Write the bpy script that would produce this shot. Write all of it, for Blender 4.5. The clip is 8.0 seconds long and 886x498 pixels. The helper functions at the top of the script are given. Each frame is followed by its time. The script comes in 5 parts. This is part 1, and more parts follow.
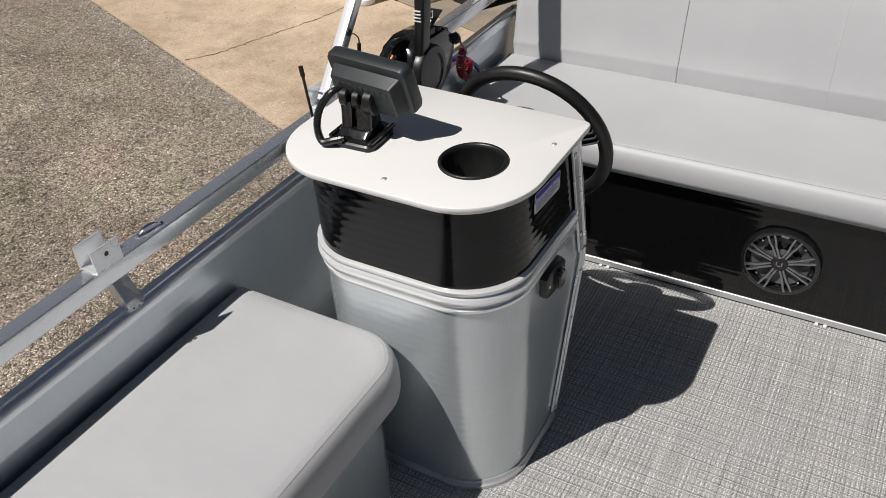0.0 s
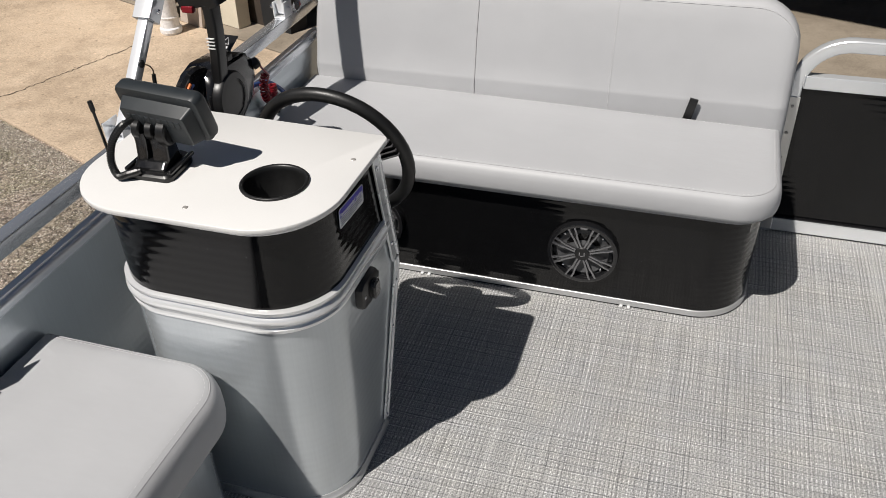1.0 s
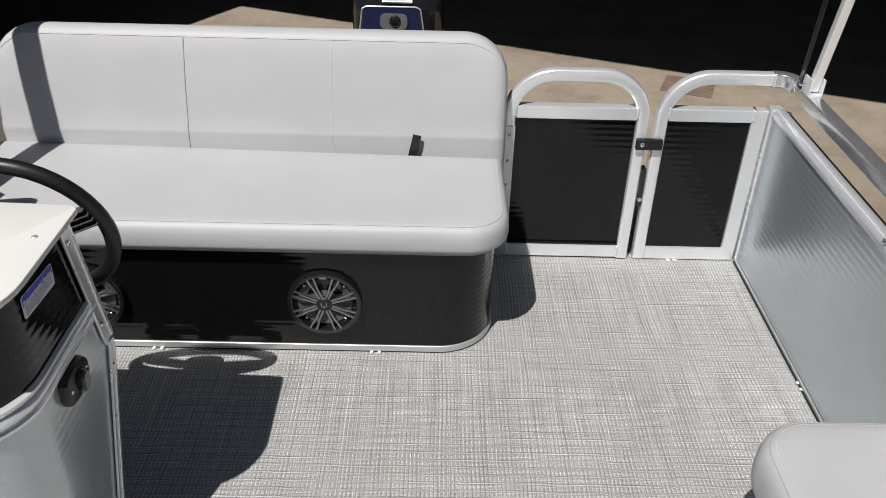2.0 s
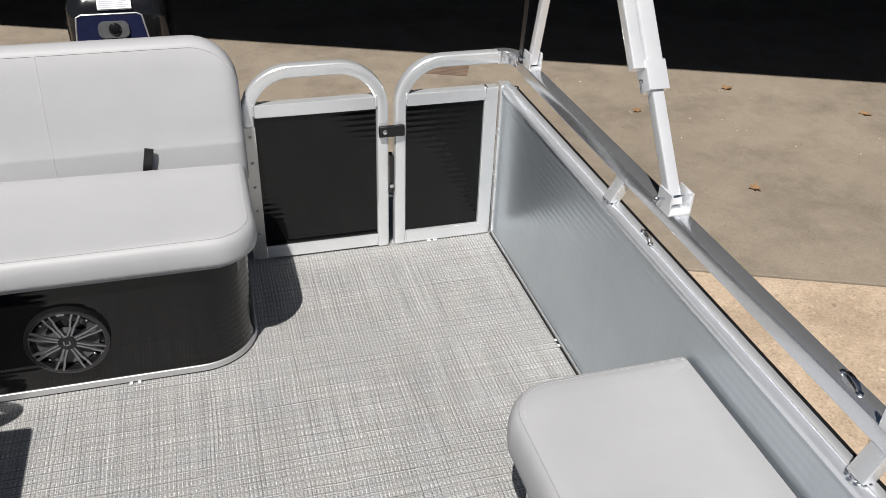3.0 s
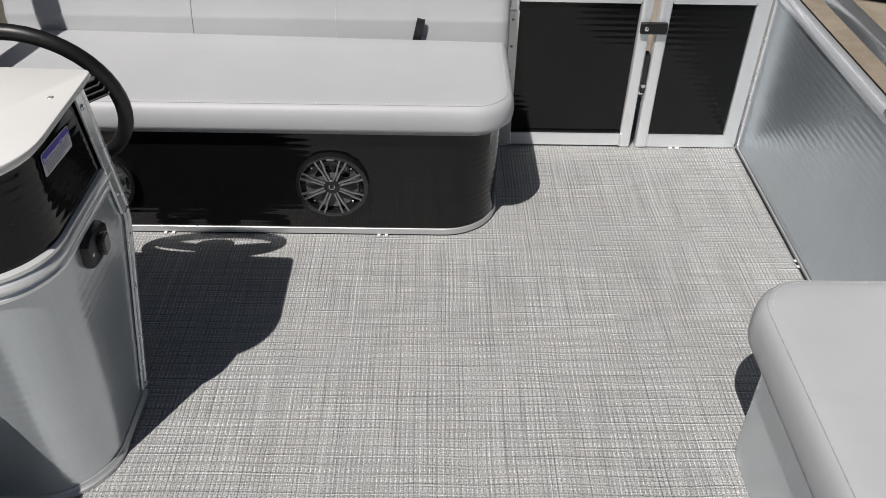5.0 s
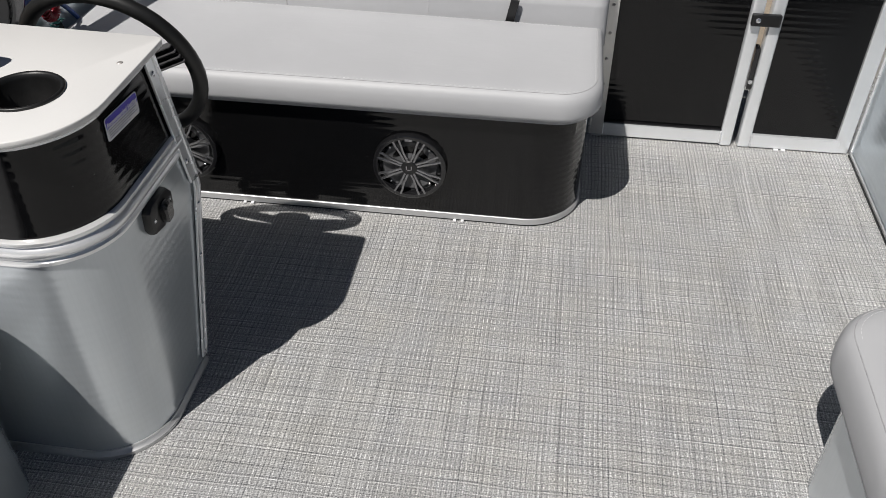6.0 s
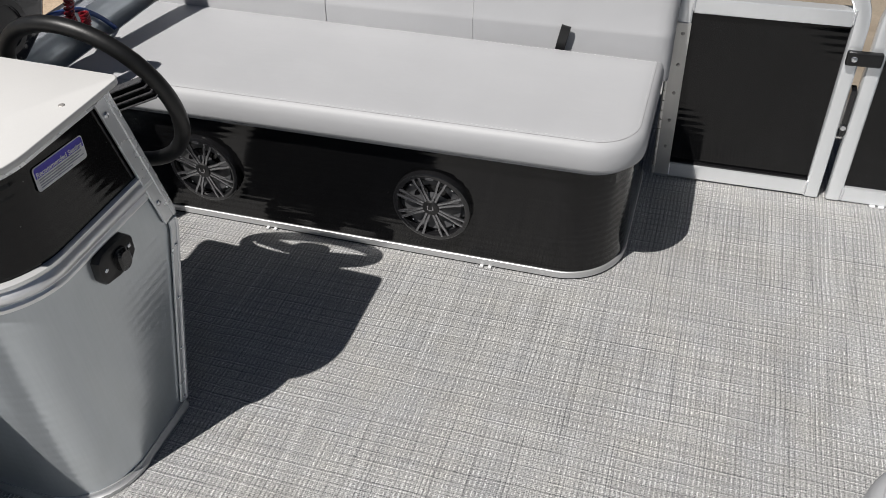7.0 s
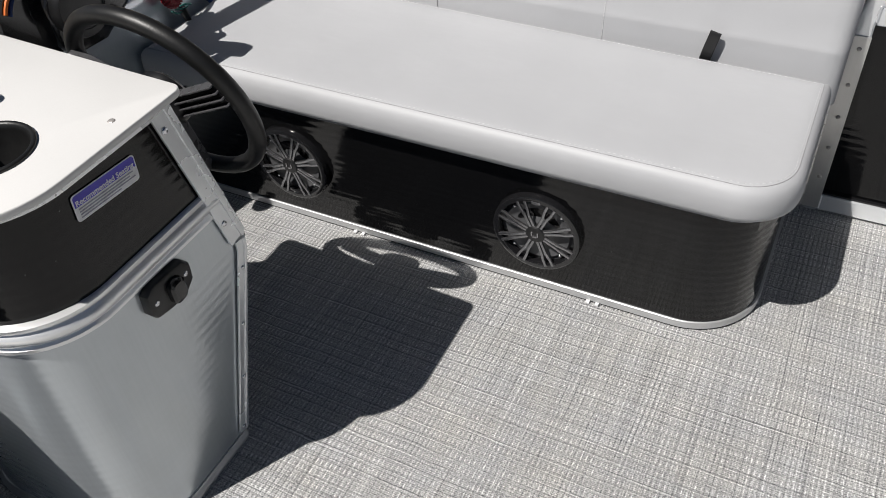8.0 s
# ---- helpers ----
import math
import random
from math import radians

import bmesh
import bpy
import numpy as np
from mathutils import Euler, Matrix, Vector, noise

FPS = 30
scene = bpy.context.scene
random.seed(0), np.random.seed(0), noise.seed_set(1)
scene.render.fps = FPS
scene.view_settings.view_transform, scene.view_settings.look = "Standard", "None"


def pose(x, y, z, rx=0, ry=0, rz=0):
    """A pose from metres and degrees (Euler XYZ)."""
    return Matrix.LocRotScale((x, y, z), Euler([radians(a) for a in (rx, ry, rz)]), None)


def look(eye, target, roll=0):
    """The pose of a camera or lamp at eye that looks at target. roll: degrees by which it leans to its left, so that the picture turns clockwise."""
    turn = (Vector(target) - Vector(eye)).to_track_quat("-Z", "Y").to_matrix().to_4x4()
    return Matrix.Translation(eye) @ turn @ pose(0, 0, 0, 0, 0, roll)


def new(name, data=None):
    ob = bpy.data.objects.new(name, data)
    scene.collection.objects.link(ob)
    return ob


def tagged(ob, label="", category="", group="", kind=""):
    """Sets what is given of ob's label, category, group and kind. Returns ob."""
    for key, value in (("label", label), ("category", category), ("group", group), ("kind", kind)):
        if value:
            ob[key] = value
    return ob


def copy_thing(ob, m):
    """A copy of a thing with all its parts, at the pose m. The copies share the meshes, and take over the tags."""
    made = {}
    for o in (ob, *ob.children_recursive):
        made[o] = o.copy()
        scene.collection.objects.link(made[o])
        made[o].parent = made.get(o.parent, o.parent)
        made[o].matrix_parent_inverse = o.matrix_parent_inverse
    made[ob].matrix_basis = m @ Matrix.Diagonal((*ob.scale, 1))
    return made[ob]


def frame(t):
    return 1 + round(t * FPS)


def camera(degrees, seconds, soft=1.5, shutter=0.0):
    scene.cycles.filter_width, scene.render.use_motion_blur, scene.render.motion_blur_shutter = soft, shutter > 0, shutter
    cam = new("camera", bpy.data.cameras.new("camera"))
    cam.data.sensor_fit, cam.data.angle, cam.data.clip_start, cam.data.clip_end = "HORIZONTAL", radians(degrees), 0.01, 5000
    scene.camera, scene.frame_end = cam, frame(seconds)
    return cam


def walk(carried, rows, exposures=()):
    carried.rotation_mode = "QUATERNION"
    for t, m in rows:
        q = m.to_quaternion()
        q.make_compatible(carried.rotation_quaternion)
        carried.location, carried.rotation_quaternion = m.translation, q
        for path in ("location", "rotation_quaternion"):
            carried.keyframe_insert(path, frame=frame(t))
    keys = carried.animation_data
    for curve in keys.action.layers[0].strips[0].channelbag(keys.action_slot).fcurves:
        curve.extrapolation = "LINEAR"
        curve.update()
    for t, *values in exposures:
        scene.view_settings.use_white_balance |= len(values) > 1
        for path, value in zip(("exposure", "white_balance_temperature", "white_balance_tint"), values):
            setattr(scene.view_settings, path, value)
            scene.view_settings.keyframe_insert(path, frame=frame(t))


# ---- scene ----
cam = camera(56.1, 8.0, 0.7)
PATH = [
    (0, (0.578, -1.725, 1.379), (-0.283, -0.36, 0.198), -4.3),
    (0.5, (0.624, -1.782, 1.400), (-0.031, -0.302, 0.227), -3.5),
    (1, (0.647, -1.738, 1.393), (0.121, -0.199, 0.232), -2.3),
    (1.5, (0.678, -1.688, 1.387), (0.346, -0.083, 0.240), -0.8),
    (2, (0.691, -1.64, 1.354), (0.714, 0.044, 0.275), 1.6),
    (2.2, (0.730, -1.654, 1.371), (0.872, 0.036, 0.304), 2.0),
    (3.3, (0.808, -1.627, 1.357), (1.335, -0.042, 0.257), 2.2),
    (3.5, (0.804, -1.635, 1.355), (1.319, -0.052, 0.246), 2.5),
    (4, (0.780, -1.673, 1.341), (1.186, -0.073, 0.212), 3.0),
    (4.5, (0.737, -1.713, 1.297), (0.962, -0.111, 0.120), 2.2),
    (5, (0.677, -1.724, 1.292), (0.704, -0.148, 0.061), 1.3),
    (5.2, (0.662, -1.722, 1.289), (0.618, -0.158, 0.044), 1.0),
    (6.3, (0.814, -1.592, 1.268), (0.511, -0.078, -0.003), -0.3),
    (6.5, (0.862, -1.527, 1.27), (0.486, -0.028, 0.001), -0.6),
    (7, (0.945, -1.389, 1.264), (0.425, 0.048, -0.027), -3.2),
    (7.3, (0.937, -1.276, 1.243), (0.383, 0.119, -0.078), -4.6),
    (7.5, (0.907, -1.213, 1.242), (0.348, 0.166, -0.095), -4.6),
    (8, (0.861, -1.144, 1.232), (0.133, 0.129, -0.128), -4.7),
]
EXPOSURES = [(0, 0.10, 6500, 10), (0.5, 0.13, 6520, 10), (1, 0.15, 6540, 10), (1.5, 0.18, 6510, 10), (2, 0.21, 6440, 10), (3.5, 0.25, 6440, 10),
             (4.5, 0.20, 6440, 10), (5, 0.08, 6420, 10), (6.5, 0.07, 6420, 10), (7, 0.11, 6400, 10), (8, 0.24, 6410, 10)]
walk(cam, [(t, look(eye, target, roll)) for t, eye, target, roll in PATH], EXPOSURES)

# ---- world, sun, exposure ----
world = bpy.data.worlds.new("sky")
scene.world = world
world.use_nodes = True
wn = world.node_tree
sky = wn.nodes.new("ShaderNodeTexSky")
sky.sky_type = 'NISHITA'
sky.sun_disc = False
sky.ozone_density = 3.2
sky.sun_elevation = radians(57.7)
sky.sun_rotation = radians(209.4)
bg = wn.nodes["Background"]
bg.inputs["Strength"].default_value = 0.0195
wn.links.new(sky.outputs[0], bg.inputs["Color"])
sun_data = bpy.data.lights.new("sun", 'SUN')
sun_data.energy, sun_data.angle, sun_data.color = 4.5, radians(0.5), (1.0, 0.955, 0.90)
sun = new("sun", sun_data)
sun.matrix_world = look((-3.1, -5.5, 10), (0, 0, 0))


# ---- materials ----
def base_mat(name, rough=0.5, metal=0.0):
    m = bpy.data.materials.new(name)
    m.use_nodes = True
    nt = m.node_tree
    b = nt.nodes["Principled BSDF"]
    b.inputs["Roughness"].default_value = rough
    b.inputs["Metallic"].default_value = metal
    return m, nt, b


def nd(nt, kind, **values):
    n = nt.nodes.new(kind)
    for k, v in values.items():
        n.inputs[k.replace("_", " ")].default_value = v
    return n


def noise_of(nt, co, scale, detail=4.0, rough=0.55, stretch=None):
    n = nd(nt, "ShaderNodeTexNoise", Scale=scale, Detail=detail, Roughness=rough)
    if stretch:
        mp = nt.nodes.new("ShaderNodeMapping")
        mp.inputs["Scale"].default_value = stretch
        nt.links.new(co, mp.inputs["Vector"])
        co = mp.outputs[0]
    nt.links.new(co, n.inputs["Vector"])
    return n.outputs["Fac"]


def ramp(nt, fac, stops):
    r = nt.nodes.new("ShaderNodeValToRGB")
    e = r.color_ramp.elements
    while len(e) < len(stops):
        e.new(0.5)
    for el, (p, c) in zip(e, stops):
        el.position = p
        el.color = (*c, 1) if len(c) == 3 else c
    nt.links.new(fac, r.inputs[0])
    return r.outputs[0]


def mathn(nt, op, a, b=None):
    n = nt.nodes.new("ShaderNodeMath")
    n.operation = op
    for k, v in enumerate((a, b)):
        if v is None:
            continue
        if isinstance(v, (int, float)):
            n.inputs[k].default_value = v
        else:
            nt.links.new(v, n.inputs[k])
    return n.outputs[0]


def mixc(nt, fac, a, b, mode='MIX'):
    n = nt.nodes.new("ShaderNodeMix")
    n.data_type, n.blend_type = 'RGBA', mode
    for sock, v in ((n.inputs[0], fac), (n.inputs[6], a), (n.inputs[7], b)):
        if isinstance(v, (int, float)):
            sock.default_value = v
        elif isinstance(v, tuple):
            sock.default_value = (*v, 1)
        else:
            nt.links.new(v, sock)
    return n.outputs[2]


def bump(nt, b, height, strength=0.3, distance=0.001, under=None):
    n = nd(nt, "ShaderNodeBump", Strength=strength, Distance=distance)
    nt.links.new(height, n.inputs["Height"])
    if under is not None:
        nt.links.new(under, n.inputs["Normal"])
    nt.links.new(n.outputs[0], b.inputs["Normal"])
    return n.outputs[0]


def geo_pos(nt):
    return nt.nodes.new("ShaderNodeNewGeometry").outputs["Position"]


def spotted(name, dark, light, rough, metal=0.0, fine=400.0, coarse=9.0, grain=0.15, dist=0.0004, rough_var=0.08):
    """Plain surface with variation at two scales and fine grain."""
    m, nt, b = base_mat(name, rough, metal)
    co = geo_pos(nt)
    n1 = noise_of(nt, co, coarse)
    n2 = noise_of(nt, co, fine, 2.0)
    f = mathn(nt, 'ADD', mathn(nt, 'MULTIPLY', n1, 0.7), mathn(nt, 'MULTIPLY', n2, 0.3))
    nt.links.new(ramp(nt, f, [(0.3, dark), (0.7, light)]), b.inputs["Base Color"])
    r = mathn(nt, 'ADD', mathn(nt, 'MULTIPLY', mathn(nt, 'SUBTRACT', n1, 0.5), rough_var * 2), rough)
    nt.links.new(r, b.inputs["Roughness"])
    if grain:
        bump(nt, b, n2, grain, dist)
    return m


def ribbed(name, dark, light, rough, metal, gloss=0.5, flecks=0.0):
    """Rolled sheet metal: faint drawn grain, slight waviness; its ribs are in the mesh."""
    m, nt, b = base_mat(name, rough, metal)
    co = geo_pos(nt)
    n1 = noise_of(nt, co, 5.0, 3.0)
    n2 = noise_of(nt, co, 220.0, 2.0, 0.5, (1, 1, 0.05))
    f = mathn(nt, 'ADD', mathn(nt, 'MULTIPLY', n1, 0.7), mathn(nt, 'MULTIPLY', n2, 0.3))
    v = nd(nt, "ShaderNodeTexVoronoi", Scale=34.0)
    nt.links.new(co, v.inputs["Vector"])
    fleck = ramp(nt, v.outputs["Distance"], [(0.0, (flecks, flecks, flecks)), (0.022, (flecks, flecks, flecks)), (0.034, (0, 0, 0))])
    col = mixc(nt, 1.0, ramp(nt, f, [(0.3, dark), (0.7, light)]), fleck, 'ADD')
    nt.links.new(col, b.inputs["Base Color"])
    dust = noise_of(nt, co, 26.0, 5.0, 0.7)
    nt.links.new(mathn(nt, 'ADD', mathn(nt, 'MULTIPLY', mathn(nt, 'SUBTRACT', dust, 0.5), 0.03), rough), b.inputs["Roughness"])
    bump(nt, b, noise_of(nt, co, 9.0, 1.0), 1.0, 0.00016)
    b.inputs["Specular IOR Level"].default_value = gloss
    return m


def brushed(name, dark, light, rough, along, fine=160.0, metal=0.72, wear=0.22):
    """Mill-finish aluminium, drawn along one axis."""
    m, nt, b = base_mat(name, rough, metal)
    co = geo_pos(nt)
    st = {'x': (0.03, 1, 1), 'y': (1, 0.03, 1), 'z': (1, 1, 0.03)}[along]
    n1 = noise_of(nt, co, fine, 3.0, 0.6, st)
    n2 = noise_of(nt, co, 12.0, 4.0)
    f = mathn(nt, 'ADD', mathn(nt, 'MULTIPLY', n1, 0.3), mathn(nt, 'MULTIPLY', n2, 0.7))
    nt.links.new(ramp(nt, f, [(0.3, dark), (0.7, light)]), b.inputs["Base Color"])
    r = mathn(nt, 'ADD', mathn(nt, 'MULTIPLY', mathn(nt, 'SUBTRACT', n2, 0.5), wear), rough)
    nt.links.new(r, b.inputs["Roughness"])
    return m


def plain(name, color, rough=0.5, metal=0.0, coat=0.0):
    m, nt, b = base_mat(name, rough, metal)
    co = geo_pos(nt)
    n = noise_of(nt, co, 60.0, 3.0)
    lo = tuple(c * 0.86 for c in color)
    hi = tuple(min(1, c * 1.12) for c in color)
    nt.links.new(ramp(nt, n, [(0.3, lo), (0.7, hi)]), b.inputs["Base Color"])
    r = mathn(nt, 'ADD', mathn(nt, 'MULTIPLY', mathn(nt, 'SUBTRACT', n, 0.5), 0.15), rough)
    nt.links.new(r, b.inputs["Roughness"])
    b.inputs["Coat Weight"].default_value = coat
    return m


def weave_floor():
    """Woven vinyl: rows of upright light ticks, two cross yarns between the rows, and long slubs both ways."""
    m, nt, b = base_mat("woven_vinyl", 0.42)
    co = geo_pos(nt)
    sep = nt.nodes.new("ShaderNodeSeparateXYZ")
    nt.links.new(co, sep.inputs[0])
    px, py = 0.0089, 0.0215

    def clip(v, off, gain, top=1.0):
        return mathn(nt, 'MINIMUM', mathn(nt, 'MAXIMUM', mathn(nt, 'MULTIPLY', mathn(nt, 'SUBTRACT', v, off), gain), 0.0), top)

    def wave(v, period, phase=0.0):
        return mathn(nt, 'SINE', mathn(nt, 'ADD', mathn(nt, 'MULTIPLY', v, 2 * math.pi / period), phase))
    sway = mathn(nt, 'MULTIPLY', mathn(nt, 'SUBTRACT', noise_of(nt, co, 5.0, 2.0), 0.5), 0.014)
    ux, uy = mathn(nt, 'ADD', sep.outputs[0], sway), mathn(nt, 'ADD', sep.outputs[1], sway)
    wx, wy = wave(ux, px), wave(uy, py)
    cross = wave(uy, py / 3, 1.2)
    fine_x, fine_y = wave(sep.outputs[0], px / 2), wave(sep.outputs[1], py / 6)
    along_x = noise_of(nt, co, 400.0, 2.0, 0.6, (0.0060, 1, 1))
    along_y = noise_of(nt, co, 380.0, 2.0, 0.6, (1, 0.0060, 1))
    mid_x = noise_of(nt, co, 120.0, 2.0, 0.5, (0.025, 1, 1))
    mid_y = noise_of(nt, co, 110.0, 2.0, 0.5, (1, 0.025, 1))
    speck = noise_of(nt, co, 330.0, 3.0, 0.7)
    blot = noise_of(nt, co, 4.0, 4.0, 0.6)
    # ticks stand in rows; each row and stretch shows them more or less
    shown = mathn(nt, 'MULTIPLY', clip(noise_of(nt, co, 45.0, 2.0, 0.6, (0.15, 1, 1)), 0.34, 3.0), clip(noise_of(nt, co, 85.0, 2.0), 0.30, 2.8, 1.3))
    shown = mathn(nt, 'ADD', mathn(nt, 'MULTIPLY', shown, 0.80), 0.25)
    zone = clip(wy, -0.20, 1.6)
    ticks = mathn(nt, 'MULTIPLY', mathn(nt, 'MULTIPLY', clip(wx, 0.22, 1.5), zone), shown)
    # cross yarns in the gaps, lighter or darker by stretches, and dark slits beside the ticks
    yarn = mathn(nt, 'MULTIPLY', mathn(nt, 'MULTIPLY', cross, clip(wy, 0.1, -1.3)), clip(noise_of(nt, co, 60.0, 2.0, 0.6, (0.08, 1, 1)), 0.30, 2.6, 1.2))
    slit = mathn(nt, 'MULTIPLY', clip(wx, -0.45, -1.8), clip(noise_of(nt, co, 60.0, 2.0, 0.6, (1, 0.10, 1)), 0.32, 2.6, 1.2))
    grid = mathn(nt, 'ADD', mathn(nt, 'MULTIPLY', fine_x, 0.018), mathn(nt, 'MULTIPLY', fine_y, 0.020))
    f = mathn(nt, 'MULTIPLY', along_x, 0.18)
    for part_of, k in ((along_y, 0.21), (mid_x, 0.05), (mid_y, 0.06), (speck, 0.62), (blot, 0.04), (yarn, 0.10), (slit, -0.085), (ticks, 0.135)):
        f = mathn(nt, 'ADD', f, mathn(nt, 'MULTIPLY', part_of, k))
    f = mathn(nt, 'ADD', f, grid)
    col = ramp(nt, mathn(nt, 'SUBTRACT', f, 0.094), [(0.31, (0.05, 0.052, 0.058)), (0.42, (0.225, 0.225, 0.226)), (0.54, (0.425, 0.424, 0.420)), (0.66, (0.83, 0.832, 0.828))])
    hue = ramp(nt, noise_of(nt, co, 9.0, 4.0, 0.65), [(0.30, (0.988, 0.998, 1.018)), (0.5, (1.0, 1.0, 0.995)), (0.70, (1.01, 1.0, 0.97))])
    nt.links.new(mixc(nt, 1.0, col, hue, 'MULTIPLY'), b.inputs["Base Color"])
    bump(nt, b, mathn(nt, 'ADD', mathn(nt, 'MULTIPLY', grid, 7.0), mathn(nt, 'ADD', speck, mathn(nt, 'MULTIPLY', ticks, 1.4))), 0.7, 0.0013)
    b.inputs["Specular IOR Level"].default_value = 0.45
    return m


def concrete(name, cols, pebble, scale, stain=0.3):
    """Mottled cement with grit, sparse dark and light specks and stains."""
    m, nt, b = base_mat(name, 0.9)
    co = geo_pos(nt)
    big = noise_of(nt, co, 0.8, 5.0, 0.6)
    mid = noise_of(nt, co, 6.0, 6.0, 0.65)
    fine = noise_of(nt, co, scale, 4.0, 0.75)
    v = nd(nt, "ShaderNodeTexVoronoi", Scale=scale * 0.75)
    nt.links.new(co, v.inputs["Vector"])
    f = mathn(nt, 'ADD', mathn(nt, 'MULTIPLY', big, 0.55), mathn(nt, 'MULTIPLY', mid, 0.45))
    col = ramp(nt, f, [(0.34, cols[0]), (0.5, cols[1]), (0.66, cols[2])])
    grit = ramp(nt, fine, [(0.28, (0.45, 0.44, 0.42)), (0.45, (0.95, 0.95, 0.95)), (0.58, (1.06, 1.05, 1.04)), (0.72, (1.5, 1.47, 1.42))])
    col = mixc(nt, pebble, col, mixc(nt, 1.0, col, grit, 'MULTIPLY'))
    speck = ramp(nt, v.outputs["Color"], [(0.0, (0.3, 0.28, 0.26)), (0.10, (1.0, 1.0, 1.0)), (0.88, (1.0, 1.0, 1.0)), (1.0, (1.5, 1.46, 1.4))])
    col = mixc(nt, pebble * 0.8, col, mixc(nt, 1.0, col, speck, 'MULTIPLY'))
    blot = ramp(nt, noise_of(nt, co, 2.3, 6.0, 0.7), [(0.36, (0.62, 0.60, 0.58)), (0.52, (1.0, 1.0, 1.0)), (0.75, (1.08, 1.07, 1.06))])
    col = mixc(nt, stain, col, mixc(nt, 1.0, col, blot, 'MULTIPLY'))
    nt.links.new(col, b.inputs["Base Color"])
    bump(nt, b, fine, 0.5, 0.004)
    return m


M_FLOOR = weave_floor()


def vinyl_mat():
    """Marine vinyl: fine leather grain, faint slack folds."""
    m, nt, b = base_mat("light_grey_vinyl", 0.54)
    co = geo_pos(nt)
    n1 = noise_of(nt, co, 4.0)
    n2 = noise_of(nt, co, 700.0, 2.0)
    fold = noise_of(nt, co, 9.0, 3.0, 0.5, (1.0, 1.6, 1.0))
    f = mathn(nt, 'ADD', mathn(nt, 'MULTIPLY', n1, 0.7), mathn(nt, 'MULTIPLY', n2, 0.3))
    nt.links.new(ramp(nt, f, [(0.3, (0.394, 0.399, 0.412)), (0.7, (0.440, 0.445, 0.458))]), b.inputs["Base Color"])
    nt.links.new(mathn(nt, 'ADD', mathn(nt, 'MULTIPLY', mathn(nt, 'SUBTRACT', n1, 0.5), 0.16), 0.54), b.inputs["Roughness"])
    first = bump(nt, b, fold, 0.35, 0.006)
    bump(nt, b, n2, 0.22, 0.0005, first)
    return m


M_VINYL = vinyl_mat()
M_SEAM = plain("seam_thread", (0.35, 0.35, 0.36), 0.7)
M_STITCH = plain("stitch_thread", (0.58, 0.585, 0.59), 0.6)
M_MARKW = plain("white_print", (0.72, 0.72, 0.72), 0.6)
M_CONE = plain("speaker_cone", (0.075, 0.076, 0.08), 0.38)
M_SCREW = plain("dull_screw", (0.42, 0.40, 0.38), 0.45, 0.5)
M_HINGE = brushed("dull_hinge", (0.58, 0.575, 0.56), (0.70, 0.69, 0.67), 0.36, 'z', 90.0, 0.7)
M_RUST = spotted("rusty_iron", (0.15, 0.10, 0.075), (0.26, 0.19, 0.14), 0.8, 0.2, 90.0, 9.0, 0.3, 0.001)
M_WHITE = spotted("white_polymer", (0.685, 0.68, 0.667), (0.73, 0.725, 0.712), 0.36, 0, 500.0, 6.0, 0.08, 0.0003)
M_BLACKP = ribbed("black_ribbed_skin", (0.0035, 0.0035, 0.0038), (0.0055, 0.0055, 0.0058), 0.09, 0.0, 0.36, 0.10)
M_ALUP = ribbed("silver_ribbed_skin", (0.55, 0.588, 0.615), (0.62, 0.656, 0.68), 0.22, 0.60)
M_WALL = ribbed("silver_fence_skin", (0.51, 0.56, 0.60), (0.58, 0.63, 0.67), 0.29, 0.76)
M_ALUY = brushed("aluminium_y", (0.76, 0.785, 0.815), (0.83, 0.85, 0.88), 0.21, 'y', 110.0, 0.86, 0.08)
M_ALUZ = brushed("aluminium_z", (0.80, 0.815, 0.83), (0.87, 0.885, 0.90), 0.27, 'z', 110.0, 0.60)
M_CAP = brushed("fence_cap", (0.84, 0.87, 0.92), (0.90, 0.93, 0.97), 0.26, 'y', 110.0, 0.64, 0.08)
M_FRAME = brushed("bright_frame_tube", (0.82, 0.84, 0.86), (0.87, 0.89, 0.91), 0.24, 'z', 60.0, 0.58, 0.06)
M_POLE = brushed("bright_pole", (0.86, 0.875, 0.90), (0.93, 0.945, 0.965), 0.20, 'z', 60.0, 0.45, 0.08)
M_TRIM = brushed("satin_trim", (0.50, 0.505, 0.51), (0.58, 0.585, 0.59), 0.42, 'x', 110.0, 0.6)
M_BELT = brushed("polished_belt", (0.90, 0.905, 0.91), (0.95, 0.955, 0.96), 0.22, 'z', 40.0, 0.52)
M_STEEL = plain("zinc_steel", (0.72, 0.73, 0.75), 0.22, 1.0)
M_BLACK = spotted("black_plastic", (0.006, 0.006, 0.0065), (0.011, 0.011, 0.0115), 0.36, 0, 500.0, 20.0, 0.15, 0.0004)
M_RUBBER = spotted("black_foam_grip", (0.006, 0.006, 0.006), (0.011, 0.011, 0.011), 0.42, 0, 300.0, 30.0, 0.3, 0.0006)
M_SPOKE = plain("spoke_glint_grey", (0.10, 0.10, 0.105), 0.28, 0.3)
M_TEAL = plain("teal_wire", (0.03, 0.17, 0.15), 0.5)
M_GLOSSB = plain("gloss_black", (0.010, 0.010, 0.011), 0.14, 0.0, 0.3)
M_DGREY = spotted("dark_grey_plastic", (0.015, 0.019, 0.022), (0.026, 0.031, 0.035), 0.45, 0, 500.0, 20.0, 0.2, 0.0005)
M_GREYW = plain("speaker_spoke_grey", (0.24, 0.24, 0.25), 0.18, 0.85, 0.4)
